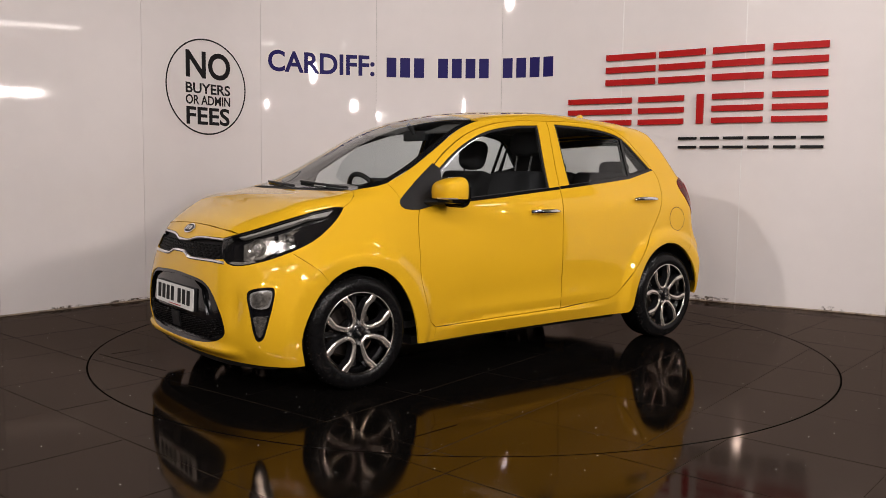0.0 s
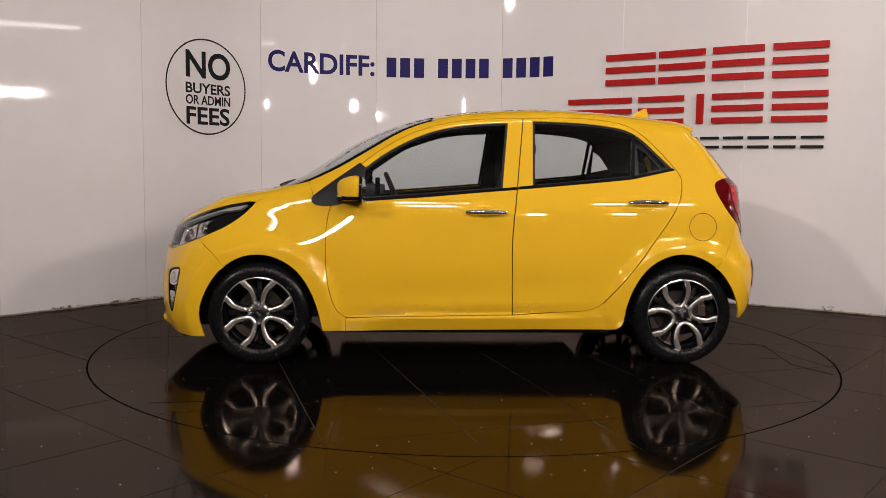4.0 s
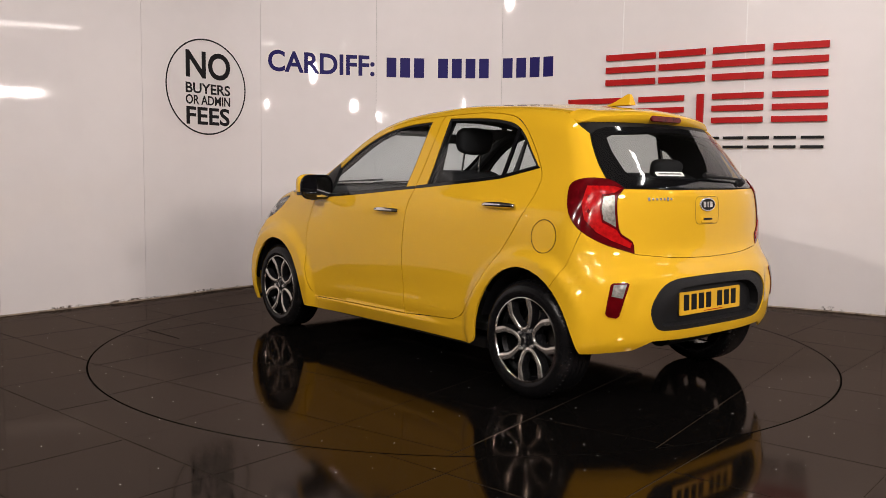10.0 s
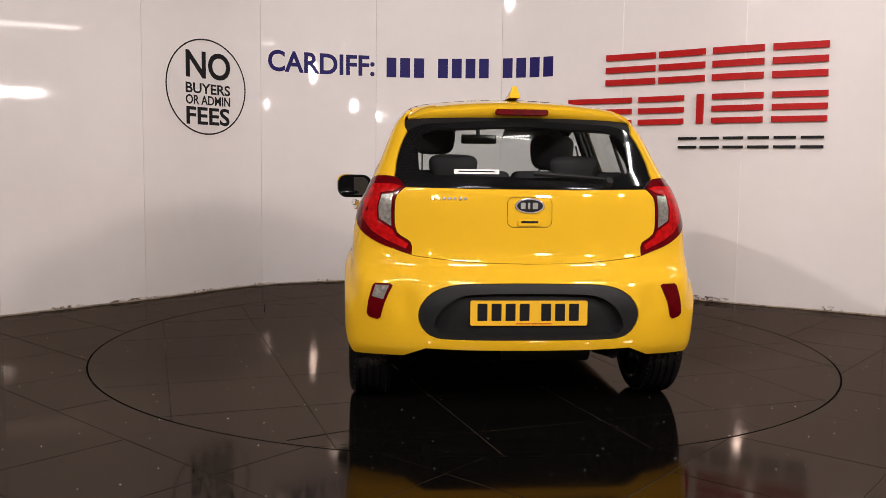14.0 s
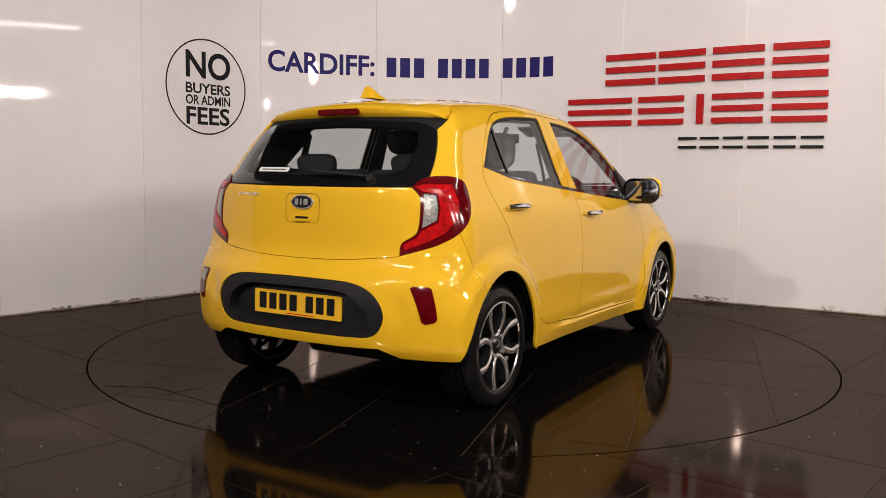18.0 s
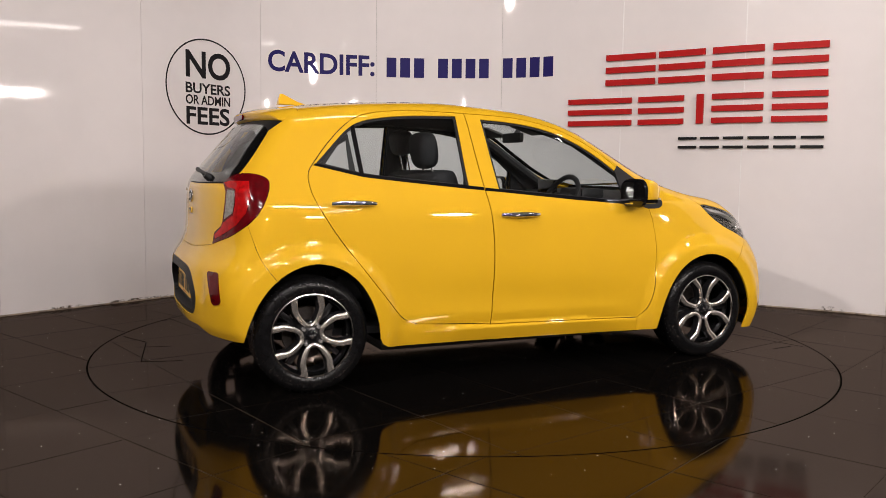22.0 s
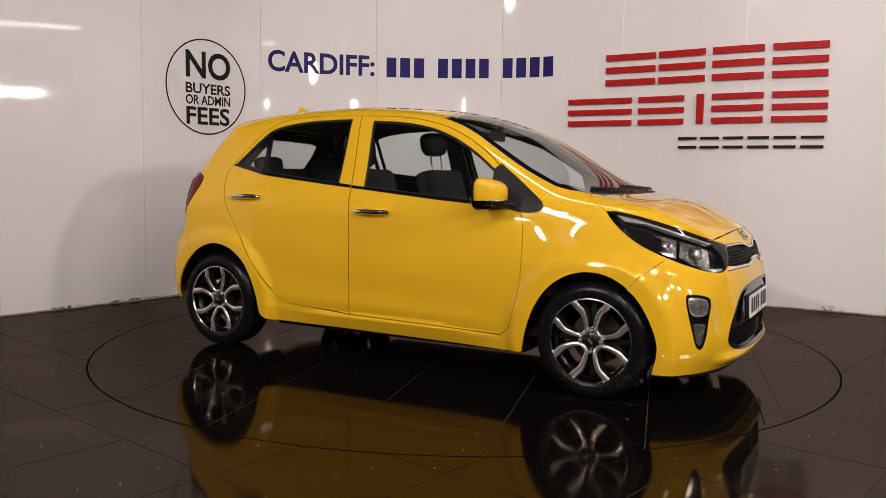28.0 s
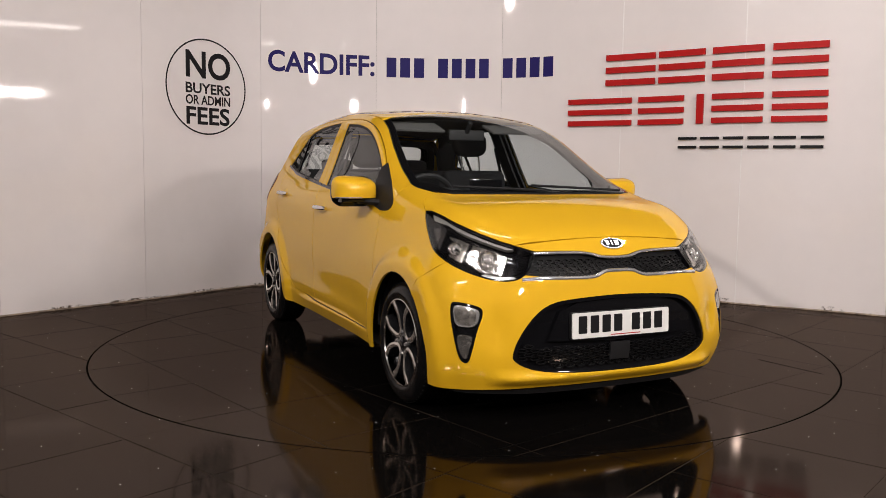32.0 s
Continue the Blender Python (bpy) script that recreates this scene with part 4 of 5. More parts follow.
for k in (1, -1):
    P = HL if k > 0 else mirror(HL)
    sgn = (lambda q: q) if k > 0 else mirror
    h = skin("headlight", P, E1, GLOSS, car, gap=0.001, off=-0.045, thick=0, label="headlight with clear cover and black bezel")
    skin("headlight_wall", inset(P, -0.004), E1, GLOSS, h, holes=[inset(P, 0.006)], gap=0.003, off=-0.003, thick=0.045, step=0.3, label="gloss black lamp surround")
    skin("light_strip", sgn(deg((34, 0.766), (40, 0.791), (50, 0.838), (60, 0.879), (67.5, 0.898), (65.0, 0.870), (61.0, 0.862), (57.5, 0.858), (54, 0.843), (44, 0.799), (36, 0.763))), E1, STRIP, h, gap=0, off=-0.014, thick=0.02, label="bright silver light strip")
    skin("bezel", sgn(deg((56, 0.735), (60, 0.768), (66, 0.845), (60, 0.836), (54, 0.80), (51, 0.76))), E1, GLOSS, h, gap=0, off=-0.024, thick=0.02, label="black lamp bezel")
    # bright chambers of the lamp, with bowls and bulbs
    for poly in ([(37.0, 0.662), (35.8, 0.738), (40, 0.764), (46.5, 0.788), (48.0, 0.715), (43, 0.674)], [(49.2, 0.708), (48.0, 0.794), (52, 0.812), (56.5, 0.818), (57, 0.765), (53.5, 0.728)]):
        skin("lamp_chamber", sgn(deg(*poly)), E1, REFLECT, h, gap=0, off=-0.034, thick=0.01, step=0.02, label="bright faceted lamp chamber")
    for a, z, r in ((41.5, 0.722, 0.042), (52.5, 0.766, 0.028)):
        p, n = on_end(1, a * k, z, -0.036)
        m = frame_at(p, (n + Vector((0.8, 0, 0))).normalized())
        bm = bmesh.new()
        bmesh.ops.create_uvsphere(bm, u_segments=20, v_segments=12, radius=r * 0.55, matrix=m @ Matrix.Translation((0, 0, 0.006)) @ Matrix.Diagonal((1, 1, 0.5, 1)))
        part("projector", bm, CHROME, h, "round bright projector")
        bm = revolve([(r * 0.55, 0), (r * 0.75, -0.012), (r, -0.016), (r * 1.02, -0.006)], 24)
        bmesh.ops.transform(bm, matrix=m @ Matrix.Rotation(radians(-90), 4, "X"), verts=bm.verts)
        part("projector_ring", bm, REFLECT, h, "bright ring")
    skin("indicator_lens", sgn(deg((32.5, 0.640), (35, 0.633), (39.5, 0.641), (42.5, 0.655), (41.5, 0.662), (37, 0.650), (33.5, 0.650))), E1, CLEAR, h, gap=0, off=-0.012, thick=0.01, label="ribbed clear lower lens")
    skin("lamp_cover", P, E1, LENS, h, gap=0.002, off=0.0, thick=0, label="clear plastic cover").visible_shadow = False
    # fog lamp pod
    Q = FOG if k > 0 else mirror(FOG)
    f = skin("fog_lamp", inset(Q, -0.003), E1, GLOSS, car, gap=0, off=-0.022, thick=0, label="fog lamp pod in gloss black")
    skin("fog_surround", Q, E1, GLOSS, f, holes=[inset(Q, 0.008)], gap=0.001, off=-0.002, thick=0.022, step=0.3, label="black fog lamp surround")
    skin("fog_bezel", sgn(deg(*tup(spline([(42.2, 0.510), (44.6, 0.523), (47.7, 0.528), (48.7, 0.512), (48.1, 0.458), (46.6, 0.440), (43.6, 0.440), (42.3, 0.455), (41.8, 0.485)], 3, True)))), E1, CHROME, f, gap=0, off=-0.008, thick=0.015, label="chrome fog lamp bezel")
    skin("fog_lens", sgn(deg(*tup(spline([(45.3 + 0.92 * (a - 43.9), 0.484 + 1.08 * (z - 0.482) + 0.002 * (a - 43.9)) for a, z in ((41.4, 0.506), (43.5, 0.513), (46.4, 0.511), (47.1, 0.497), (46.5, 0.462), (45.0, 0.450), (42.2, 0.450), (41.2, 0.464), (41.0, 0.488))], 3, True)))), E1, REFLECT, f, gap=0, off=-0.004, thick=0.004, label="bright fog lamp bowl")
    skin("running_lamp", sgn(deg(*tup(spline([(43.3, 0.396), (45.0, 0.404), (47.2, 0.400), (47.0, 0.36), (46.2, 0.322), (45.4, 0.304), (44.6, 0.306), (43.9, 0.35)], 3, True)))), E1, REFLECT, f, gap=0, off=-0.006, thick=0.012, label="pale lower lamp lens")

# black front lip below the bumper
skin("front_lip", deg((-52, 0.163), (-42, 0.170), (-28, 0.176), (0, 0.175), (28, 0.176), (42, 0.170), (52, 0.163), (49, 0.138), (30, 0.128), (0, 0.127), (-30, 0.128), (-49, 0.138)), E1, BLACK, car, gap=0, off=-0.012, thick=0.02, label="black plastic front lip")


def side_to_top(pts, s):
    o, d = side_ray(s)(A_(pts))
    p = shoot(o, d)
    return [(float(a), float(b)) for a, b in p[:, :2]]


def end_to_top(ray, pairs):
    o, d = ray(A_(deg(*pairs)))
    p = shoot(o, d)
    return [(float(a), float(b)) for a, b in p[:, :2]]


hl_top = tup(spline([(38, 0.792), (50, 0.848), (60, 0.888), (68, 0.908)], 4))
lip = nose_line
bon = side_to_top(bonnet_side, 1) + end_to_top(E1, hl_top[::-1]) + end_to_top(E1, lip) + end_to_top(E1, [(-a, z) for a, z in hl_top]) + side_to_top(bonnet_side[::-1], -1)
bon += [(1.150, -0.50), (1.185, -0.30), (1.205, 0.0), (1.185, 0.30), (1.150, 0.50)]
skin("bonnet", bon, top_ray, YELLOW, car, gap=0.001, step=0.025)
rail_l = side_to_top([q for q in rail_top if q[0] > 0.225] + screen_foot[1:], 1)
rail_r = side_to_top([q for q in rail_top if q[0] > 0.225] + screen_foot[1:], -1)
head = [(0.225, 0.44), (0.205, 0.22), (0.198, 0.0), (0.205, -0.22), (0.225, -0.44)]
base = [(1.115, -0.50), (1.145, -0.30), (1.160, 0.0), (1.145, 0.30), (1.115, 0.50)]
ws_poly = rail_l[::-1] + head + rail_r + base
ws = skin("windscreen", ws_poly, top_ray, GLASS, car, thick=0, gap=0.002, label="clear windscreen with a dark shaded edge")
ws.visible_shadow = False
skin("screen_band", ws_poly, top_ray, GLOSS, ws, holes=[inset(ws_poly, 0.035)], gap=0.003, off=-0.003, thick=0, label="black edge band of the windscreen")
skin("cowl", [(1.118, 0.60), (1.150, 0.50), (1.185, 0.30), (1.205, 0.0), (1.185, -0.30), (1.150, -0.50), (1.118, -0.60), (1.085, -0.59), (1.095, -0.50), (1.125, -0.30), (1.140, 0.0), (1.125, 0.30), (1.095, 0.50), (1.085, 0.59)], top_ray, BLACK, car, gap=0, off=-0.004, label="black plastic cowl below the windscreen")
for s in (1, -1):
    skin("screen_corner", [(0.95, s * 0.585), (1.00, s * 0.597), (1.07, s * 0.597), (1.10, s * 0.585), (1.105, s * 0.46), (1.05, s * 0.50), (0.99, s * 0.545)], top_ray, GLOSS, ws, gap=0, off=-0.004, thick=0, label="black corner of the windscreen band")
for y0, y1, dx in ((0.52, -0.02, 0.0), (0.02, -0.46, 0.01)):
    pts = []
    for t in np.linspace(0, 1, 9):
        y = y0 + (y1 - y0) * t
        x = 1.145 - 0.055 * t + dx - 0.13 * y * y
        o, d = top_ray(A_([[x, y]]))
        q = shoot(o, d)[0]
        pts.append(Vector((q[0], q[1], q[2] + 0.008)))
    part("wiper", tube(pts, 0.007, 6), BLACK, car, "black windscreen wiper")
roof_l = side_to_top([q for q in rail_top if q[0] < 0.225], 1)
roof_r = side_to_top([q for q in rail_top if q[0] < 0.225], -1)
roof_poly = roof_l + head + roof_r[::-1] + [(-1.205, -0.3), (-1.21, 0.0), (-1.205, 0.3)]
skin("roof", roof_poly, top_ray, YELLOW, car)

# shark fin
bm = bmesh.new()
fin = [(-1.03, 0.0), (-1.09, 0.020), (-1.14, 0.047), (-1.163, 0.058), (-1.176, 0.057), (-1.184, 0.03), (-1.19, 0.0)]
vs = []
for x, z in fin:
    w = 0.024 * (1 - z / 0.075) + 0.004
    vs.append([bm.verts.new((x, y, 1.452 + z - 0.16 * y * y)) for y in (-w, -w * 0.6, 0, w * 0.6, w)])
for a, b in zip(vs, vs[1:]):
    for k in range(4):
        bm.faces.new((a[k], a[k + 1], b[k + 1], b[k]))
for side in (0, 4):
    bm.faces.new([v[side] for v in vs])
bmesh.ops.recalc_face_normals(bm, faces=bm.faces[:])
part("antenna_fin", bm, YELLOW, car, "yellow shark fin antenna", 60)

# ---- tail
spo_prof = [(-1.215, -0.006), (-1.26, 0.002), (-1.34, 0.000), (-1.395, -0.008), (-1.405, -0.014), (-1.402, -0.030), (-1.385, -0.052), (-1.36, -0.075), (-1.33, -0.080)]
bm = bmesh.new()
rows = []
ys = np.linspace(-0.525, 0.525, 41)
for y in ys:
    edge = max(0, (abs(y) - 0.425) / 0.10)
    row = []
    for x, dz in spo_prof:
        xx = x + 0.100 * (abs(y) / 0.525) ** 2.5 * (1 if x < -1.25 else 0.2)
        zt = float(lerp(A_([xx]), TOP_X, TOP_Z)[0]) - 0.17 * y * y
        row.append(bm.verts.new((xx, y, zt + dz * (1 - 0.75 * edge ** 2) - 0.030 * edge ** 2 + 0.004)))
    rows.append(row)
for a, b in zip(rows, rows[1:]):
    for k in range(len(spo_prof) - 1):
        bm.faces.new((a[k], a[k + 1], b[k + 1], b[k]))
bm.faces.new(rows[0])
bm.faces.new(rows[-1])
bmesh.ops.recalc_face_normals(bm, faces=bm.faces[:])
spoiler = part("spoiler", bm, YELLOW, car, "yellow roof spoiler", 35)
bm = slab(rounded(0.25, 0.029, 0.0135), 0.012, frame_at((-1.398, 0, 1.366), (-1, 0, 0.12)), 0.003)
part("brake_light", bm, RED_GLASS, spoiler, "red high brake light")

gate_half = TL_IN[:-1] + GATE_LOW
GATE = deg(*(gate_half + flip(gate_half)[1:] + [(-20, 1.016), (0, 1.016), (20, 1.016)]))
gate = skin("tailgate", GATE, E2, YELLOW, car)
rg_half = [(0, 1.018), (20, 1.018), (42.5, 1.020), (45.5, 1.045), (49, 1.066)] + RG_OUT + [(54, 1.302), (50, 1.318), (20, 1.332), (0, 1.335)]
RG = deg(*(rg_half + flip(rg_half)[1:-1]))
rg = skin("rear_glass", RG, E2, GLASS_DARK, car, thick=0, gap=0.003, label="tinted rear window with a black edge")
rg.visible_shadow = False
RG_IN = deg((36, 1.075), (0, 1.068), (-36, 1.075), (-42, 1.10), (-47, 1.20), (-49, 1.262), (-44, 1.288), (0, 1.302), (44, 1.288), (49, 1.262), (47, 1.20), (42, 1.10))
skin("glass_band", RG, E2, GLOSS, rg, holes=[RG_IN], gap=0.004, off=-0.003, thick=0, label="black edge band of the rear window")
skin("rear_header", deg((-61, 1.20), (-61, 1.352), (-20, 1.365), (0, 1.367), (20, 1.365), (61, 1.352), (61, 1.20), (52, 1.290), (20, 1.318), (0, 1.320), (-20, 1.318), (-52, 1.290)), E2, INK, car, gap=0, off=-0.012, thick=0.02, label="black header behind the spoiler")
skin("gate_frame", inset(RG, -0.022), E2, BLACK, car, holes=[inset(RG, 0.03)], gap=0, off=-0.014, thick=0.01, label="black frame under the rear window's edge")
# rear wiper
pts = [Vector(v) for v in (lambda o_d: shoot(*o_d) + normals_at(shoot(*o_d)) * 0.018)(E2(A_(deg((-2, 1.075), (-10, 1.068), (-20, 1.062), (-30, 1.052)))))]
wb = part("rear_wiper", tube(pts, [0.012, 0.010, 0.008, 0.006], 8), BLACK, car, "black rear wiper")
p, n = on_end(-1, -30, 1.045, 0.012)
bm = bmesh.new()
cyl(bm, 0.022, 0.016, 0.03, frame_at(p, n), 16)
part("wiper_hub", bm, BLACK, wb, "black wiper hub")
# sticker bar on the glass
p, n = on_end(-1, 21, 1.088, 0.003)
part("sticker", slab(rounded(0.20, 0.026, 0.003), 0.001, frame_at(p, n)), WHITE_PLATE, rg, "white sticker with thin bars")
part("sticker_bar", slab(rounded(0.16, 0.006, 0.002), 0.001, frame_at(p, n) @ Matrix.Translation((0, 0, 0.0008))), INK, rg, "thin black bar")

for k in (1, -1):
    P = TL if k > 0 else mirror(TL)
    sgn = (lambda q: q) if k > 0 else mirror
    t = skin("tail_light", P, E2, RED_GLASS, car, gap=0.001, off=0.004, thick=0.016, label="red tail light with clear centre lens")
    skin("lamp_window", sgn(deg((46.6, 0.990), (50.0, 0.984), (50.5, 0.93), (49.9, 0.878), (46.0, 0.846), (46.5, 0.92))), E2, CLEAR, t, gap=0, off=0.006, thick=0.003, label="clear reversing lens")
    skin("light_guide", sgn(deg((44.3, 1.020), (47, 1.030), (55.0, 1.030), (56.4, 0.95), (55.4, 0.88), (52, 0.824), (47.5, 0.786), (41.2, 0.748), (40.6, 0.770), (44.4, 0.802), (45.7, 0.832), (50.4, 0.868), (51.1, 0.93), (50.6, 0.993), (46.6, 1.000))), E2, mat("bright_red_lens", (0.36, 0.004, 0.005), 0.16, coat=0.25, var=0.35, scale=45, spec=0.25, bump=0.12, bump_scale=90) if k > 0 else bpy.data.materials["bright_red_lens"], t, gap=0, off=0.006, thick=0.003, label="brighter red light guide")
    skin("reflector_lamp", sgn(deg((41.9, 0.592), (42.7, 0.599), (46.8, 0.598), (47.4, 0.590), (48.2, 0.52), (48.7, 0.462), (48.0, 0.448), (45.7, 0.440), (44.8, 0.45), (43.5, 0.52))), E2, RED_GLASS, car, gap=0, off=0.004, thick=0.02, label="red lower rear lamp")
    if k > 0:
        skin("reverse_lens", deg((42.8, 0.591), (46.6, 0.590), (47.2, 0.540), (44.0, 0.530)), E2, CLEAR, car.children[-1], gap=0, off=0.006, thick=0.003, label="clear reversing lens")

half = [(0, 0.310), (20, 0.312), (33, 0.318), (40, 0.278), (52, 0.270)] + side_to_end(-1, arch_rb[::-1]) + side_to_end(-1, rear_seam[:-1]) + TL_RIM[:10][::-1] + GATE_LOW[1:]
RB = deg(*(half + flip(half)[1:-1]))
ih = [(0, 0.610), (15, 0.608), (24, 0.602), (29.5, 0.578), (33, 0.53), (34.6, 0.465), (33.2, 0.400), (30, 0.366), (24, 0.358), (12, 0.356), (0, 0.356)]
INS = deg(*tup(spline(ih + flip(ih)[1:-1], 3, True)))
rh = [(0, 0.566), (16, 0.563), (22.5, 0.550), (27.5, 0.50), (30.0, 0.430), (29.3, 0.394), (25.5, 0.381), (0, 0.377)]
REC = deg(*tup(spline(rh + flip(rh)[1:-1], 3, True)))
skin("rear_bumper", RB, E2, YELLOW, car, holes=[INS], gap=0.0007, step=0.02, edge=0.018)
ins = skin("bumper_insert", INS, E2, BLACK, car, holes=[REC], gap=0.001, off=-0.006, thick=0.05, label="black plastic rear bumper insert")
skin("insert_back", inset(REC, -0.008), E2, BLACK, ins, gap=0, off=-0.050, thick=0, label="recessed black plate panel")
m = frame_at((-1.700, 0, 0.474), (-1, 0, 0.03))
pl = part("number_plate", slab(rounded(0.52, 0.111, 0.008), 0.006, m, 0.001), YELLOW_PLATE, car, "yellow rear plate with black bars")
char_bars(pl, m @ Matrix.Translation((0, 0, 0.0058)), 0.004, PLATE_X, 0.044, 0.076, INK)
part("plate_bar", slab(rounded(0.16, 0.004, 0.0015), 0.001, m @ Matrix.Translation((0.02, -0.047, 0.0058))), RED_SIGN, pl, "thin red bar")
part("plate_backing", slab(rounded(0.50, 0.10, 0.01), 0.05, m @ Matrix.Translation((0, 0, -0.050))), BLACK, pl, "black plate holder")
oval_badge(-1, 0.943, 0.066, 0.034, gate)
# release: joint line and pull
p, n = on_end(-1, 0, 0.915, 0.0012)
m = frame_at(p, n)
o2 = rounded(0.20, 0.135, 0.030)
bm = bmesh.new()
ro, ri = [bm.verts.new(m @ Vector((x, y, 0))) for x, y in o2], [bm.verts.new(m @ Vector((float(x), float(y), 0))) for x, y in inset(o2, 0.0018)]
for k in range(len(ro)):
    bm.faces.new((ro[k], ro[(k + 1) % len(ro)], ri[(k + 1) % len(ro)], ri[k]))
part("release_joint", bm, INK, gate, "shut line round the release")
p, n = on_end(-1, 0, 0.868, 0.0015)
part("release_pull", slab(rounded(0.110, 0.030, 0.012), 0.004, frame_at(p, n), 0.002), YELLOW, gate, "yellow pull of the tailgate release")
p, n = on_end(-1, 0, 0.872, 0.0058)
part("release_slot", slab(rounded(0.076, 0.010, 0.004), 0.0008, frame_at(p, n)), INK, gate, "dark slot above the pull")
# script of small chrome bars
for k in range(7):
    p, n = on_end(-1, 34.0 - k * 1.75, 0.972, 0.001)
    part("script_bar", slab(rounded(0.013, 0.017 if k in (0, 5) else 0.011, 0.002), 0.003, frame_at(p, n), 0.001), CHROME, gate, "small chrome bar")
bm = tube([(-1.25, -0.42, 0.22), (-1.45, -0.42, 0.25), (-1.56, -0.42, 0.262)], 0.024, 12)
part("exhaust", bm, INK, car, "dark exhaust pipe")
bm = bmesh.new()
cyl(bm, 0.075, 0.075, 0.40, pose(-1.46, -0.12, 0.285, 0, 90, 90), 20)
part("silencer", bm, INK, car, "dark silencer under the tail")

# ---- underside, wheel housings, inner walls
bm = bmesh.new()
box(bm, 0.0, 0, 0.185, 1.62, 1.36, 0.05, 0.02)
part("underbody", bm, BLACK, car, "dark underbody")
for name, dims, lab in (("engine_tray", (1.45, 0, 0.20, 0.55, 0.90, 0.08, 0.03), "dark tray under the engine"), ("engine_block", (1.15, 0, 0.45, 0.9, 0.84, 0.5, 0.05), "dark engine bay mass"), ("rear_axle", (-1.18, 0, 0.50, 0.72, 0.80, 0.36, 0.05), "dark boot floor and axle")):
    bm = bmesh.new()
    box(bm, *dims)
    part(name, bm, INK, car, lab)
for wx in (WHEEL_X, -WHEEL_X):
    for s in (1, -1):
        bm = bmesh.new()
        n = 20
        for y0, y1, r in ((0.42, 0.755, 0.352),):
            ra, rb2 = [], []
            for k in range(n + 1):
                a = radians(12 + 156 * k / n)
                ra.append(bm.verts.new((wx + r * math.cos(a), s * y0, 0.283 + r * math.sin(a))))
                rb2.append(bm.verts.new((wx + r * math.cos(a), s * y1, 0.283 + r * math.sin(a))))
            for k in range(n):
                bm.faces.new((ra[k], ra[k + 1], rb2[k + 1], rb2[k]))
            bm.faces.new(ra)
        part("wheel_housing", bm, BLACK, car, "black wheel housing")
for s in (1, -1):
    skin("door_trim", [(0.80, 0.30), (0.82, 0.67), (0.72, 0.93), (0.62, 0.905), (-0.20, 0.975), (-1.12, 1.09), (-1.18, 1.02), (-1.05, 0.76), (-0.80, 0.45), (-0.62, 0.33), (-0.2, 0.30)], side_ray(s), TRIM, car, gap=0, off=-0.06, step=0.08, edge=0.06, label="dark door trim")
    skin("pillar_trim", [(-0.19, 0.95), (-0.225, 1.385), (-0.345, 1.395), (-0.325, 0.96)], side_ray(s), TRIM, car, gap=0, off=-0.045, step=0.1, label="dark centre pillar trim")
    skin("pillar_trim", [(-0.93, 1.06), (-0.955, 1.30), (-1.05, 1.34), (-1.33, 1.26), (-1.42, 1.10), (-1.38, 1.0), (-1.1, 1.0)], side_ray(s), TRIM, car, holes=[[(-0.965, 1.095), (-0.965, 1.26), (-1.01, 1.235), (-1.09, 1.135)]], gap=0, off=-0.045, step=0.1, label="dark rear pillar trim")
    skin("pillar_trim", [(0.10, 1.395), (0.39, 1.305), (0.66, 1.145), (0.86, 1.03), (0.80, 0.97), (0.62, 1.105), (0.38, 1.265), (0.1, 1.36)], side_ray(s), TRIM, car, gap=0, off=-0.03, step=0.1, label="dark windscreen pillar trim")
    skin("window_lining", [(0.66, 0.90), (0.80, 0.925), (0.91, 1.005), (0.772, 1.092), (0.604, 1.192), (0.402, 1.310), (0.22, 1.378), (0.0, 1.413), (-0.30, 1.429), (-0.60, 1.433), (-0.99, 1.405), (-1.20, 1.376), (-1.34, 1.25), (-1.40, 1.10), (-1.36, 1.0), (-1.1, 1.0), (-0.93, 1.03), (-0.72, 1.02), (-0.30, 0.985), (0.30, 0.93)], side_ray(s), TRIM, car, holes=[inset(front_win, -0.004), inset(rear_win, -0.004)], gap=0, off=-0.020, thick=0.012, step=0.06, label="dark lining of the window frames")
    rail = [(0.16, 1.395), (0.30, 1.356), (0.42, 1.305), (0.608, 1.193), (0.778, 1.093), (0.90, 1.028)]
    part("pillar_trim", tube([on_side(x, z, s, -0.036)[0] for x, z in tup(spline(rail, 4))], 0.031, 8), TRIM, car, "dark windscreen pillar trim")
    # seat belt
    part("seat_belt", tube([(-0.28, s * 0.52, 1.25), (-0.28, s * 0.56, 1.1), (-0.30, s * 0.62, 0.85)], 0.022, 6, flat=0.15, up=(0, 1, 0)), TRIM, car, "dark seat belt")
hp = [(0.12, 0.50), (0.08, 0.0), (0.12, -0.50), (-0.3, -0.52), (-1.25, -0.5), (-1.27, 0), (-1.25, 0.5), (-0.3, 0.52)]
skin("headliner", hp, top_ray, HEADLINER, car, gap=0, off=-0.045, step=0.1, edge=0.1, label="grey headliner")
bm = bmesh.new()
box(bm, -0.1, 0, 0.27, 2.2, 1.30, 0.04, 0.01)
part("cabin_floor", bm, FABRIC, car, "dark carpet")
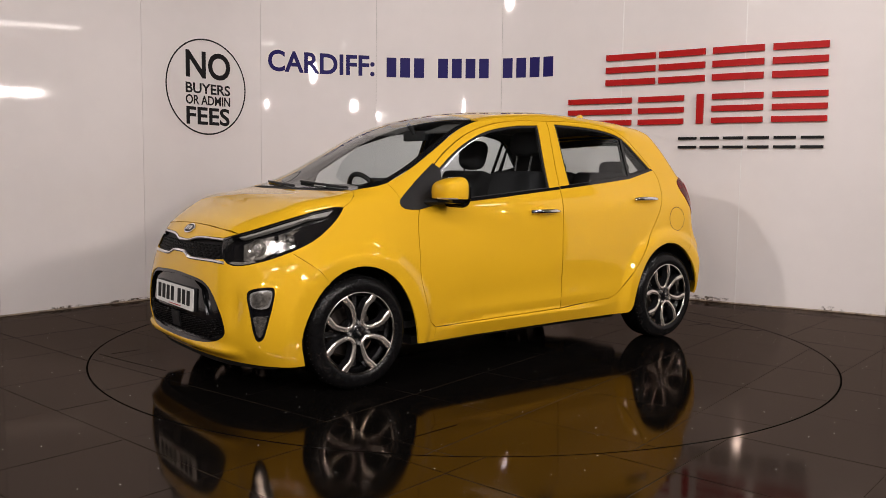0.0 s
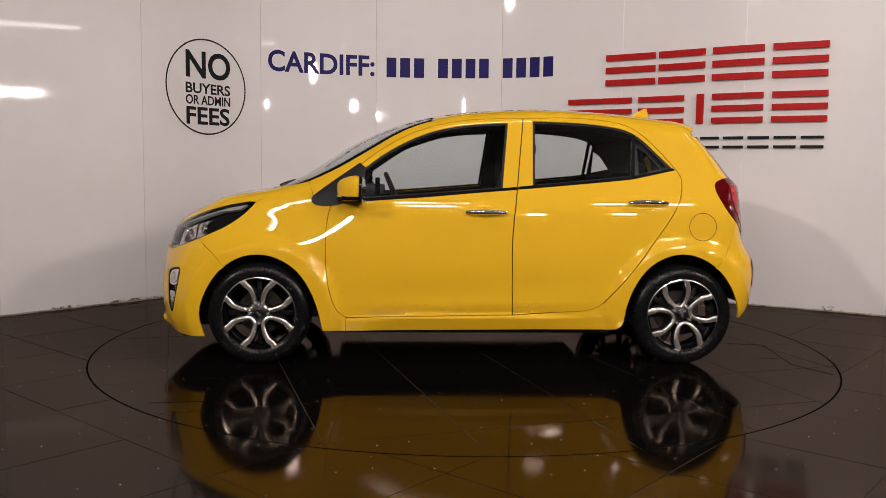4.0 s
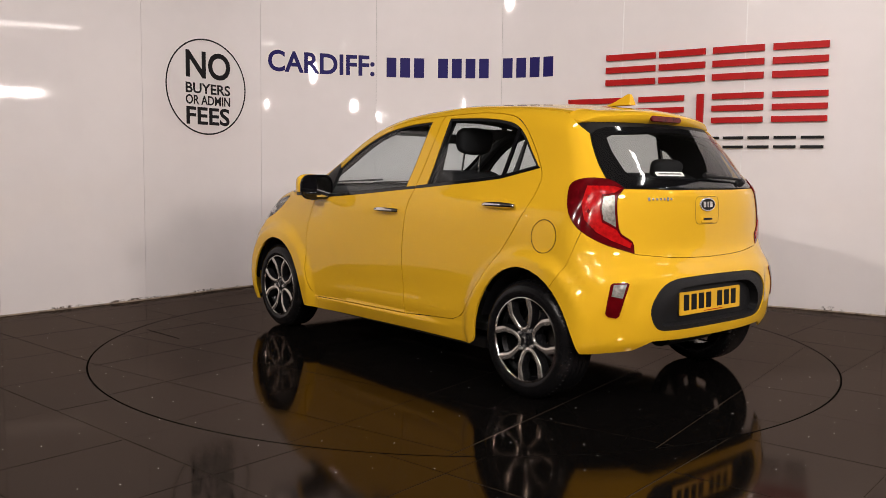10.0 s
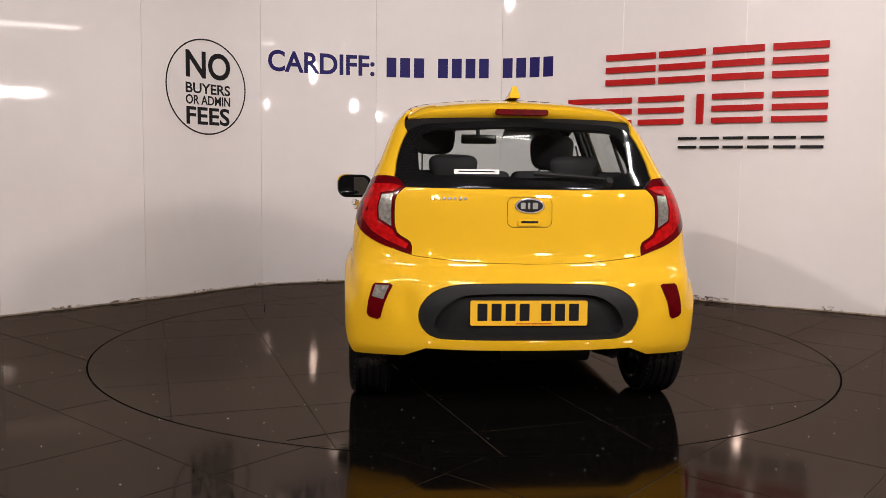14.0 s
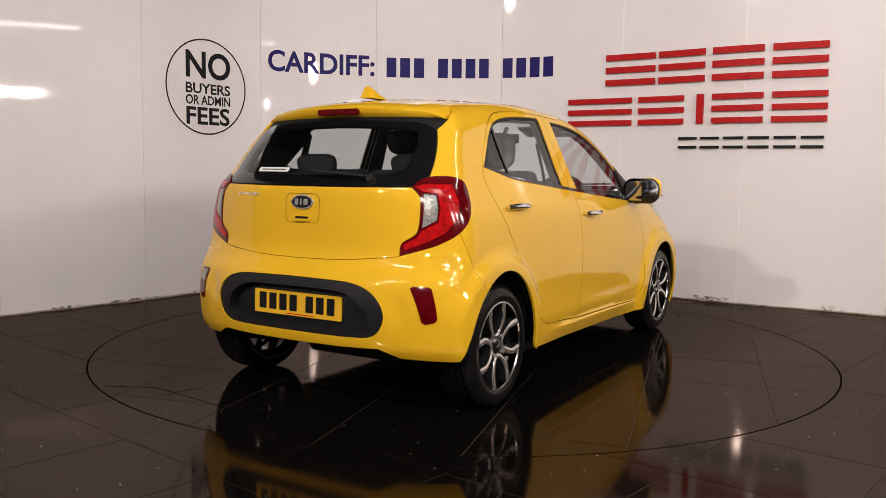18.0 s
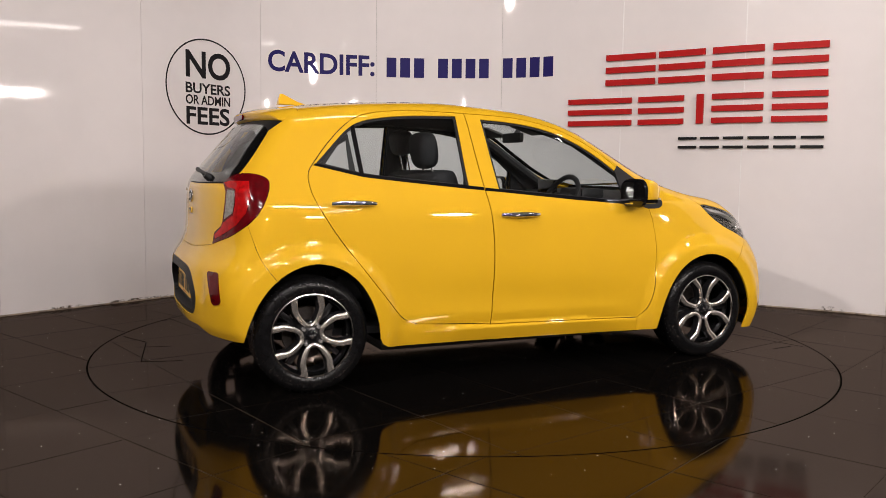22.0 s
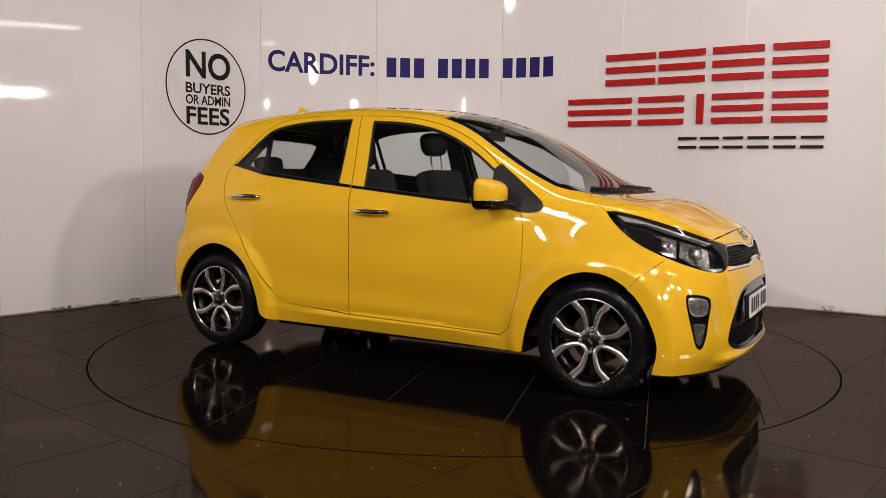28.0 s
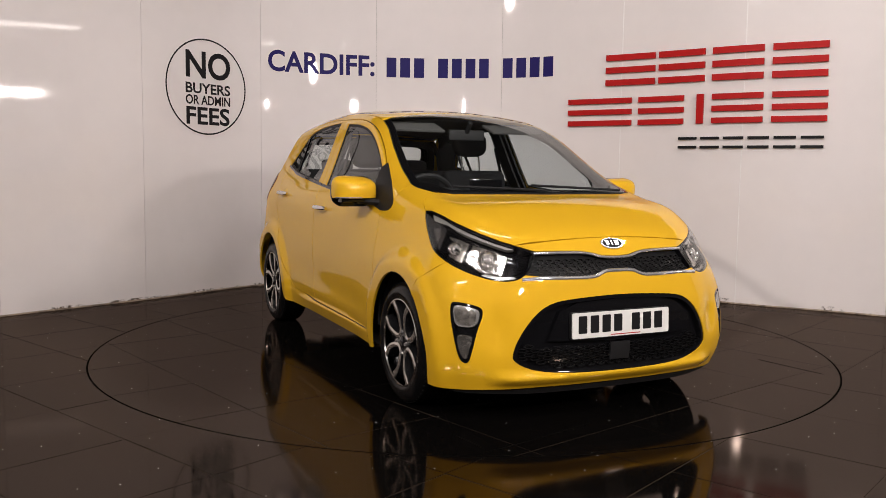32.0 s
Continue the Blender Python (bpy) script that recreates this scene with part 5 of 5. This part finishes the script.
# dashboard
bm = bmesh.new()
prof = [(1.05, 0.982), (0.75, 0.962), (0.60, 0.93), (0.54, 0.89), (0.53, 0.80), (0.58, 0.70), (0.66, 0.50), (0.95, 0.45), (1.06, 0.90)]
la, lb = [bm.verts.new((x, -0.69 if x < 0.8 else -0.63, z)) for x, z in prof], [bm.verts.new((x, 0.69 if x < 0.8 else 0.63, z)) for x, z in prof]
for k in range(len(prof)):
    bm.faces.new((la[k], la[(k + 1) % len(prof)], lb[(k + 1) % len(prof)], lb[k]))
bm.faces.new(la[::-1])
bm.faces.new(lb)
bmesh.ops.recalc_face_normals(bm, faces=bm.faces[:])
bmesh.ops.bevel(bm, geom=bm.edges[:], offset=0.015, segments=2, affect="EDGES")
dash = part("dashboard", bm, TRIM, car, "dark grey dashboard")
bm = bmesh.new()
box(bm, 0.56, 0.0, 0.99, 0.03, 0.20, 0.115, 0.008, pose(0, 0, 0))
part("touch_screen", bm, GLOSS, dash, "upright black touch screen")
bm = bmesh.new()
box(bm, 0.60, -0.34, 0.965, 0.16, 0.26, 0.07, 0.03)
part("instrument_hood", bm, TRIM, dash, "dark instrument hood")
# steering wheel (right-hand drive)
sm = Matrix.Translation((0.44, -0.34, 0.90)) @ Matrix.Rotation(radians(-66), 4, "Y")
part("steering_wheel", tube([sm @ Vector((0.182 * math.cos(a), 0.182 * math.sin(a), 0)) for a in np.linspace(0, 2 * math.pi, 32, endpoint=False)], 0.016, 8, True), TRIM, car, "black steering wheel")
bm = bmesh.new()
box(bm, 0, 0, -0.01, 0.15, 0.17, 0.05, 0.02, sm)
box(bm, 0, 0, 0, 0.05, 0.35, 0.02, 0.006, sm)
box(bm, -0.09, 0, 0, 0.17, 0.05, 0.02, 0.006, sm)
part("wheel_boss", bm, TRIM, car.children[-1], "black steering wheel boss")
# rear-view mirror
bm = bmesh.new()
box(bm, 0.30, 0.0, 1.305, 0.03, 0.235, 0.062, 0.014, pose(0, 0, 0))
rm = part("rear_view_mirror", bm, TRIM, car, "black rear-view mirror")
part("mirror_stem", tube([(0.31, 0, 1.32), (0.34, 0, 1.355), (0.36, 0, 1.375)], 0.014, 8), TRIM, rm, "black mirror stem")
for s in (1, -1):
    bm = bmesh.new()
    box(bm, 0.27, s * 0.33, 1.345, 0.16, 0.34, 0.014, 0.005, pose(0, 0, 0))
    bmesh.ops.rotate(bm, verts=bm.verts, cent=(0.27, 0, 1.345), matrix=Matrix.Rotation(radians(18), 3, "Y"))
    part("sun_visor", bm, HEADLINER, car, "grey sun visor")


def cushion(cx, cy, cz, sx, sy, sz, r, tilt):
    bm = bmesh.new()
    box(bm, 0, 0, 0, sx, sy, sz)
    bmesh.ops.bevel(bm, geom=bm.edges[:], offset=r, segments=4, affect="EDGES", profile=0.6)
    bmesh.ops.transform(bm, matrix=pose(cx, cy, cz, 0, tilt, 0), verts=bm.verts)
    return bm


def pad(cx, cy, cz, sx, sy, sz, tilt):
    """A soft rounded headrest."""
    bm = bmesh.new()
    bmesh.ops.create_uvsphere(bm, u_segments=24, v_segments=16, radius=0.5)
    for v in bm.verts:
        x, y, z = (math.copysign(abs(2 * c) ** e, c) / 2 for c, e in zip(v.co, (0.8, 0.55, 0.6)))
        v.co = (x * sx, y * sy * (0.94 + 0.16 * z), z * sz)
    bmesh.ops.transform(bm, matrix=pose(cx, cy, cz, 0, tilt, 0), verts=bm.verts)
    return bm


for y, dx, hz, hh, top in ((0.34, 0.065, 1.266, 0.135, 1.225), (-0.34, -0.06, 1.205, 0.185, 1.15)):
    seat = part("seat", cushion(0.02 + dx, y, 0.50, 0.52, 0.47, 0.17, 0.05, -8), FABRIC, car, "dark cloth front seat")
    part("backrest", cushion(-0.27 + dx, y, 0.80, 0.15, 0.46, 0.60, 0.06, -16), FABRIC, seat)
    part("headrest", pad(-0.385 + dx, y, hz, 0.115, 0.265, hh + 0.02, -10), FABRIC, seat, "dark padded headrest")
    for dy in (0.065, -0.065):
        part("headrest_post", tube([(-0.378 + dx, y + dy, top), (-0.345 + dx, y + dy, 1.06)], 0.006, 8), CHROME, seat, "thin steel post")
bench = part("rear_bench", cushion(-0.78, 0, 0.52, 0.48, 1.20, 0.17, 0.05, -8), FABRIC, car, "dark cloth rear bench")
for y in (0.30, -0.30):
    part("bench_backrest", cushion(-1.08, y, 0.82, 0.14, 0.585, 0.56, 0.05, -20), FABRIC, bench)
    part("headrest", pad(-1.20, y, 1.112, 0.10, 0.25, 0.12, -14), FABRIC, bench, "low dark headrest")
bm = bmesh.new()
box(bm, -1.36, 0, 1.005, 0.32, 1.05, 0.02, 0.006)
part("parcel_shelf", bm, TRIM, car, "dark parcel shelf")
for x, z, hh in ((0.90, 0.62, 0.6), (-1.50, 0.70, 0.5)):
    bm = bmesh.new()
    box(bm, x, 0, z, 0.04, 1.15, hh, 0.01)
    part("bulkhead", bm, INK, car, "dark bulkhead")

# ---- wheels
def make_wheel():
    """Wheel at the origin, outer face towards +y."""
    prof = [(0.185, -0.035), (0.205, -0.05), (0.198, -0.06), (0.188, -0.07), (0.188, -0.165), (0.205, -0.185), (0.21, -0.192)]
    w = part("wheel", revolve(prof, 56), GUN, None, "dark alloy wheel with machined faces")
    tyre = [(0.203, -0.012), (0.214, -0.004), (0.235, 0.000), (0.252, -0.003), (0.268, -0.011), (0.279, -0.022), (0.285, -0.034)]
    for g in (0.052, 0.085, 0.115, 0.148):
        tyre += [(0.2865, -g + 0.006), (0.2865, -g + 0.0035), (0.279, -g + 0.003), (0.279, -g - 0.003), (0.2865, -g - 0.0035)]
    tyre += [(0.285, -0.166), (0.279, -0.178), (0.268, -0.189), (0.252, -0.197), (0.235, -0.200), (0.214, -0.196), (0.203, -0.188)]
    t = part("tyre", revolve(tyre, 72), RUBBER, w, "black rubber tyre", 35)
    # tread cuts along the shoulders
    bm = bmesh.new()
    for k in range(60):
        a = 2 * math.pi * k / 60
        for yy in (-0.036, -0.164):
            box(bm, 0.2800, yy, 0, 0.008, 0.022, 0.004, 0, Matrix.Rotation(-a, 4, "Y"))
    tagged(part("tread_cuts", bm, INK, t), kind="stuff")
    part("rim_lip", revolve([(0.199, -0.012), (0.2025, -0.005), (0.2065, -0.006), (0.209, -0.014)], 72), RIM, w, "thin machined rim edge")
    # four looped spokes
    for q in range(4):
        arm = [(0.069, 0.198), (0.0655, 0.170), (0.067, 0.140), (0.0610, 0.115), (0.045, 0.083), (0.030, 0.062), (0.011, 0.050)]
        pts2 = [(-x, z) for x, z in arm] + arm[::-1]
        line = spline(pts2, 3)
        bm = bmesh.new()
        L = []
        for i, c in enumerate(line):
            a, b = line[max(i - 1, 0)], line[min(i + 1, len(line) - 1)]
            tg = (b - a) / np.linalg.norm(b - a)
            nn = A_((-tg[1], tg[0]))
            f = abs(i / (len(line) - 1) - 0.5) * 2
            hw = 0.0092 + 0.0075 * f ** 1.5
            r = math.hypot(*c)
            dep = -0.006 - 0.013 * max(0, 1 - (r - 0.05) / 0.15) ** 1.6
            row = []
            for k, dd in ((hw + 0.008, -0.045), (hw + 0.001, -0.004), (hw - 0.002, -0.0015), (hw * 0.15, 0.0012), (-hw + 0.002, -0.0015), (-hw - 0.001, -0.004), (-hw - 0.008, -0.045)):
                x, z = c + nn * k
                g = min(1.0, 0.2012 / math.hypot(x, z))
                row.append(bm.verts.new((x * g, dep + dd, z * g)))
            L.append(row)
        for a, b in zip(L, L[1:]):
            for k in range(6):
                bm.faces.new((a[k], b[k], b[k + 1], a[k + 1]))
        bmesh.ops.recalc_face_normals(bm, faces=bm.faces[:])
        bmesh.ops.transform(bm, matrix=Matrix.Rotation(radians(-90 * q), 4, "Y"), verts=bm.verts)
        sp = obj("spoke", bm, SILVER, w, "looped spoke with machined silver face")
        sp.data.materials.append(GUN)
        up = 1 if sum(p.normal.y * p.area for p in sp.data.polygons) > 0 else -1
        for p in sp.data.polygons:
            p.use_smooth = True
            if abs(p.normal.y) < 0.45:
                p.material_index = 1
        sp.data.set_sharp_from_angle(angle=radians(35))
    bm = bmesh.new()
    for q in range(4):
        a = radians(45 + 90 * q)
        box(bm, 0.10, -0.075, 0, 0.16, 0.03, 0.030, 0.01, Matrix.Rotation(-a, 4, "Y"))
    part("spoke_web", bm, GUN, w, "dark spoke webs")
    part("hub", revolve([(0.0, -0.022), (0.036, -0.023), (0.046, -0.030), (0.066, -0.036), (0.074, -0.055), (0.074, -0.08)], 32), GUN, w, "dark hub")
    cap = part("hub_cap", revolve([(0.0, -0.012), (0.024, -0.013), (0.028, -0.016), (0.029, -0.022)], 28), GLOSS, w, "black centre cap")
    for k in (-1, 0, 1):
        bm = bmesh.new()
        box(bm, 0.011 * k, -0.0122, 0, 0.006, 0.001, 0.010)
        part("cap_bar", bm, CHROME, cap, "tiny chrome bar")
    for q in range(4):
        a = radians(45 + 90 * q)
        bm = bmesh.new()
        cyl(bm, 0.0105, 0.0085, 0.022, Matrix.Translation((0.052 * math.cos(a), -0.018, 0.052 * math.sin(a))) @ Matrix.Rotation(radians(-90), 4, "X"), 6)
        part("wheel_nut", bm, CHROME, w, "chrome wheel nut")
    part("brake_disc", revolve([(0.06, -0.115), (0.128, -0.115), (0.130, -0.118), (0.130, -0.135), (0.06, -0.135)], 40), DISC, w, "dull steel brake disc")
    bm = bmesh.new()
    box(bm, -0.10, -0.120, 0.05, 0.07, 0.05, 0.12, 0.012)
    part("brake_caliper", bm, INK, w, "dark brake caliper")
    return w


wheel0 = make_wheel()
first = True
for wx, s, spin in ((WHEEL_X, 1, 45), (-WHEEL_X, 1, 75.5), (WHEEL_X, -1, 45), (-WHEEL_X, -1, -8)):
    m = Matrix.Translation((wx, s * 0.797, 0.2865)) @ (Matrix() if s > 0 else Matrix.Rotation(math.pi, 4, "Z")) @ Matrix.Rotation(radians(-spin), 4, "Y")
    if first:
        w, first = wheel0, False
        w.matrix_basis = m
    else:
        w = copy_thing(wheel0, m)
    w.parent = car


# ---------------------------------------------------------------- signs on the wall
def word(txt, s0, s1, z0, z1, material, name, parent, label=""):
    """Flat lettering laid on the curved wall between the stations s0 and s1."""
    cu = bpy.data.curves.new("word", "FONT")
    cu.body, cu.size, cu.extrude, cu.resolution_u = txt, 1.0, 0.0, 4
    cu.offset = 0.024
    tmp = bpy.data.objects.new("word", cu)
    scene.collection.objects.link(tmp)
    me = bpy.data.meshes.new_from_object(tmp.evaluated_get(bpy.context.evaluated_depsgraph_get()))
    bpy.data.objects.remove(tmp)
    co = A_([v.co[:] for v in me.vertices])
    lo, hi = co.min(0), co.max(0)
    for v, c in zip(me.vertices, co):
        u, w2 = (c[0] - lo[0]) / (hi[0] - lo[0]), (c[1] - lo[1]) / (hi[1] - lo[1])
        p = wall_point(s0 + (s1 - s0) * u, 0.003)
        v.co = (p[0], p[1], z0 + (z1 - z0) * w2)
    me.materials.clear()
    me.materials.append(material)
    ob = new(name, me)
    ob.parent = parent
    if label:
        tagged(ob, label)
    return ob


notice = tagged(new("wall_notice"), "round black-ringed notice lettered on the white wall", "sign")
rv, rf = [], []
for k in range(72):
    a = 2 * math.pi * k / 72
    for sc in (1.0, 0.968):
        p = wall_point(3.520 + 0.342 * sc * math.cos(a), 0.003)
        rv.append((p[0], p[1], 1.796 + 0.413 * sc * math.sin(a)))
for k in range(72):
    b = (k + 1) % 72
    rf.append((2 * k, 2 * b, 2 * b + 1, 2 * k + 1))
raw("ring", rv, rf, INK, notice, label="black ring")
word("NO", 3.344, 3.727, 1.865, 2.100, INK, "lettering", notice)
word("BUYERS", 3.341, 3.724, 1.735, 1.826, INK, "lettering", notice)
word("OR ADMIN", 3.340, 3.723, 1.640, 1.722, INK, "lettering", notice)
word("FEES", 3.344, 3.717, 1.468, 1.622, INK, "lettering", notice)
phone = tagged(new("wall_lettering"), "navy vinyl place name and number bars on the wall", "sign")
word("CARDIFF:", 4.063, 4.986, 2.000, 2.200, NAVY, "lettering", phone)
for s0, s1, n in ((5.071, 5.401, 3), (5.478, 5.907, 4), (5.993, 6.447, 4)):
    w1 = (s1 - s0) / n
    for k in range(n):
        wall_strip("number_bar", s0 + (k + 0.14) * w1, s0 + (k + 0.86) * w1, 1.998, 2.186, 0.004, 0.003, NAVY, phone, n=2)
logo = tagged(new("wall_logo"), "raised red and black bar logo on the white wall", "sign")
TOPROW = [(6.876, 7.285), (7.318, 7.699), (7.76, 8.137), (8.196, 8.562)]
LOWROW = [(6.574, 7.095), (7.154, 7.536), (7.644, 7.699), (7.766, 8.143), (8.203, 8.57)]
for row, z0, z1 in ((TOPROW, 1.880, 2.158), (LOWROW, 1.523, 1.772)):
    for s0, s1 in row:
        h = z1 - z0
        if s1 - s0 < 0.1:
            wall_strip("logo_bar", s0, s1, z0, z1, 0.030, 0.022, RED_SIGN, logo, n=2, label="red raised bar")
            continue
        for k in (0.0, 0.40, 0.80):
            wall_strip("logo_bar", s0, s1, z0 + h * k, z0 + h * (k + 0.19), 0.030, 0.022, RED_SIGN, logo, n=4, label="red raised bar")
for k in range(6):
    s0 = 7.500 + k * 0.181
    for zz in (1.312, 1.388):
        wall_strip("logo_bar", s0, s0 + 0.150, zz, zz + 0.022, 0.022, 0.014, INK, logo, n=3, label="black raised bar")

# ---------------------------------------------------------------- the hall round about
def hall_box(name, x0, x1, y0, y1, z0, z1, material, label, category):
    bm = bmesh.new()
    box(bm, (x0 + x1) / 2, (y0 + y1) / 2, (z0 + z1) / 2, x1 - x0, y1 - y0, z1 - z0)
    return tagged(obj(name, bm, material), label, category, kind="structure")


hall_box("wall_south", -9, 9, -9.2, -9.0, 0, 6, CONCRETE, "plain dark hall wall", "wall")
hall_box("wall_west", -9.2, -9.0, -9, 8, 0, 6, CONCRETE, "plain dark hall wall", "wall")
hall_box("wall_east", 9.0, 9.2, -9, 8, 0, 6, CONCRETE, "plain dark hall wall", "wall")
hall_box("wall_rear", -9, 9, 8.0, 8.2, 0, 6, CONCRETE, "plain dark hall wall", "wall")
hall_box("ceiling", -9, 9, -9, 8, 6.0, 6.2, CONCRETE, "dark hall ceiling", "ceiling")
bm = bmesh.new()
box(bm, 0, 0, 0, 0.16, 17, 0.02)
box(bm, 0, 0, 0.25, 0.16, 17, 0.02)
box(bm, 0, 0, 0.125, 0.02, 17, 0.25)
beam = tagged(part("roof_beam", bm, STEEL, None), "dark steel roof beam under the ceiling", "beam", "roof beams")
beam.matrix_basis = pose(-4.5, -0.5, 5.72)
for x in (-1.5, 1.5, 4.5):
    copy_thing(beam, pose(x, -0.5, 5.72))


def batten(drop, length=1.5):
    b = tagged(new("tube_lamp"), "pair of glowing ceiling tubes in a pale housing", "lamp", "ceiling tube lamps")
    bm = bmesh.new()
    box(bm, 0, 0, 0.02, length + 0.06, 0.30, 0.05, 0.01)
    part("housing", bm, HOUSING, b)
    for y in (0.075, -0.075):
        bm = bmesh.new()
        cyl(bm, 0.018, 0.018, length - 0.04, pose(0, y, -0.03, 0, 90), 12)
        part("tube", bm, TUBE, b, "glowing white tube")
    for k in (-0.4 * length, 0.4 * length):
        bm = bmesh.new()
        cyl(bm, 0.006, 0.006, drop, pose(k, 0, 0.03 + drop / 2), 6)
        part("hanger", bm, STEEL, b, "thin steel hanger")
    return b


for x, y, z, turn, *length in BATTENS + LOW_BATTENS:
    batten(5.98 - z, *length).matrix_basis = pose(x, y, z, 0, 0, turn)


def flood(eye, target, sx, sy):
    f = tagged(new("flood_lamp"), "glowing flood lamp on a tall steel stand", "lamp", "flood lamps")
    m = look(eye, target)
    bm = bmesh.new()
    box(bm, 0, 0, 0.06, sx + 0.06, sy + 0.06, 0.08, 0.012)
    bmesh.ops.transform(bm, matrix=m, verts=bm.verts)
    part("housing", bm, INK, f, "black lamp housing")
    e = Vector(eye) + (m.to_3x3() @ Vector((0, 0, 0.12)))
    part("pole", tube([(e.x, e.y, e.z), (e.x, e.y, 0.02)], 0.018, 10), STEEL, f, "steel stand pole")
    for k in range(3):
        a = 2 * math.pi * k / 3 + 0.4
        part("stand_leg", tube([(e.x, e.y, 0.35), (e.x + 0.4 * math.cos(a), e.y + 0.4 * math.sin(a), 0.012)], 0.012, 8), STEEL, f, "steel stand leg")
    return f


for eye, target, sx, sy, watts in FLOODS:
    flood(eye, target, sx, sy)

# ---------------------------------------------------------------- floor pieces
lay_tiles(ground, -39.3, (0.601, 0.5785), 0.286, -2.474, R_TABLE + 0.005, False, lambda x, y: -4.6 < x < 4.6 and -7.2 < y < 3.6)
lay_tiles(turntable, 14.57, (0.602, 0.602), -0.01, 0.0, R_TABLE - 0.005, True, lambda x, y: math.hypot(x, y) < R_TABLE + 0.45)

# ---------------------------------------------------------------- motion
THETA = [(0, 219.03), (2, 201.66), (4, 184.28), (6, 166.77), (8, 148.94), (10, 131.21), (12, 113.47), (14, 95.71), (16, 77.85), (18, 59.84), (20, 42.18), (22, 24.90), (24, 7.30), (26, -10.28), (28, -27.76), (30, -45.20), (32, -63.21)]
CAR_X, CAR_Y = -0.0186, -0.1275


def motions():
    rows_t, rows_c = [], []
    for k in range(33):
        a = float(np.interp(k, [t for t, _ in THETA], [v for _, v in THETA]))
        m = pose(0, 0, 0, 0, 0, a)
        rows_t.append((float(k), m))
        rows_c.append((float(k), m @ Matrix.Translation((CAR_X, CAR_Y, 0.0))))
    walk(turntable, rows_t)
    walk(car, rows_c)


motions()
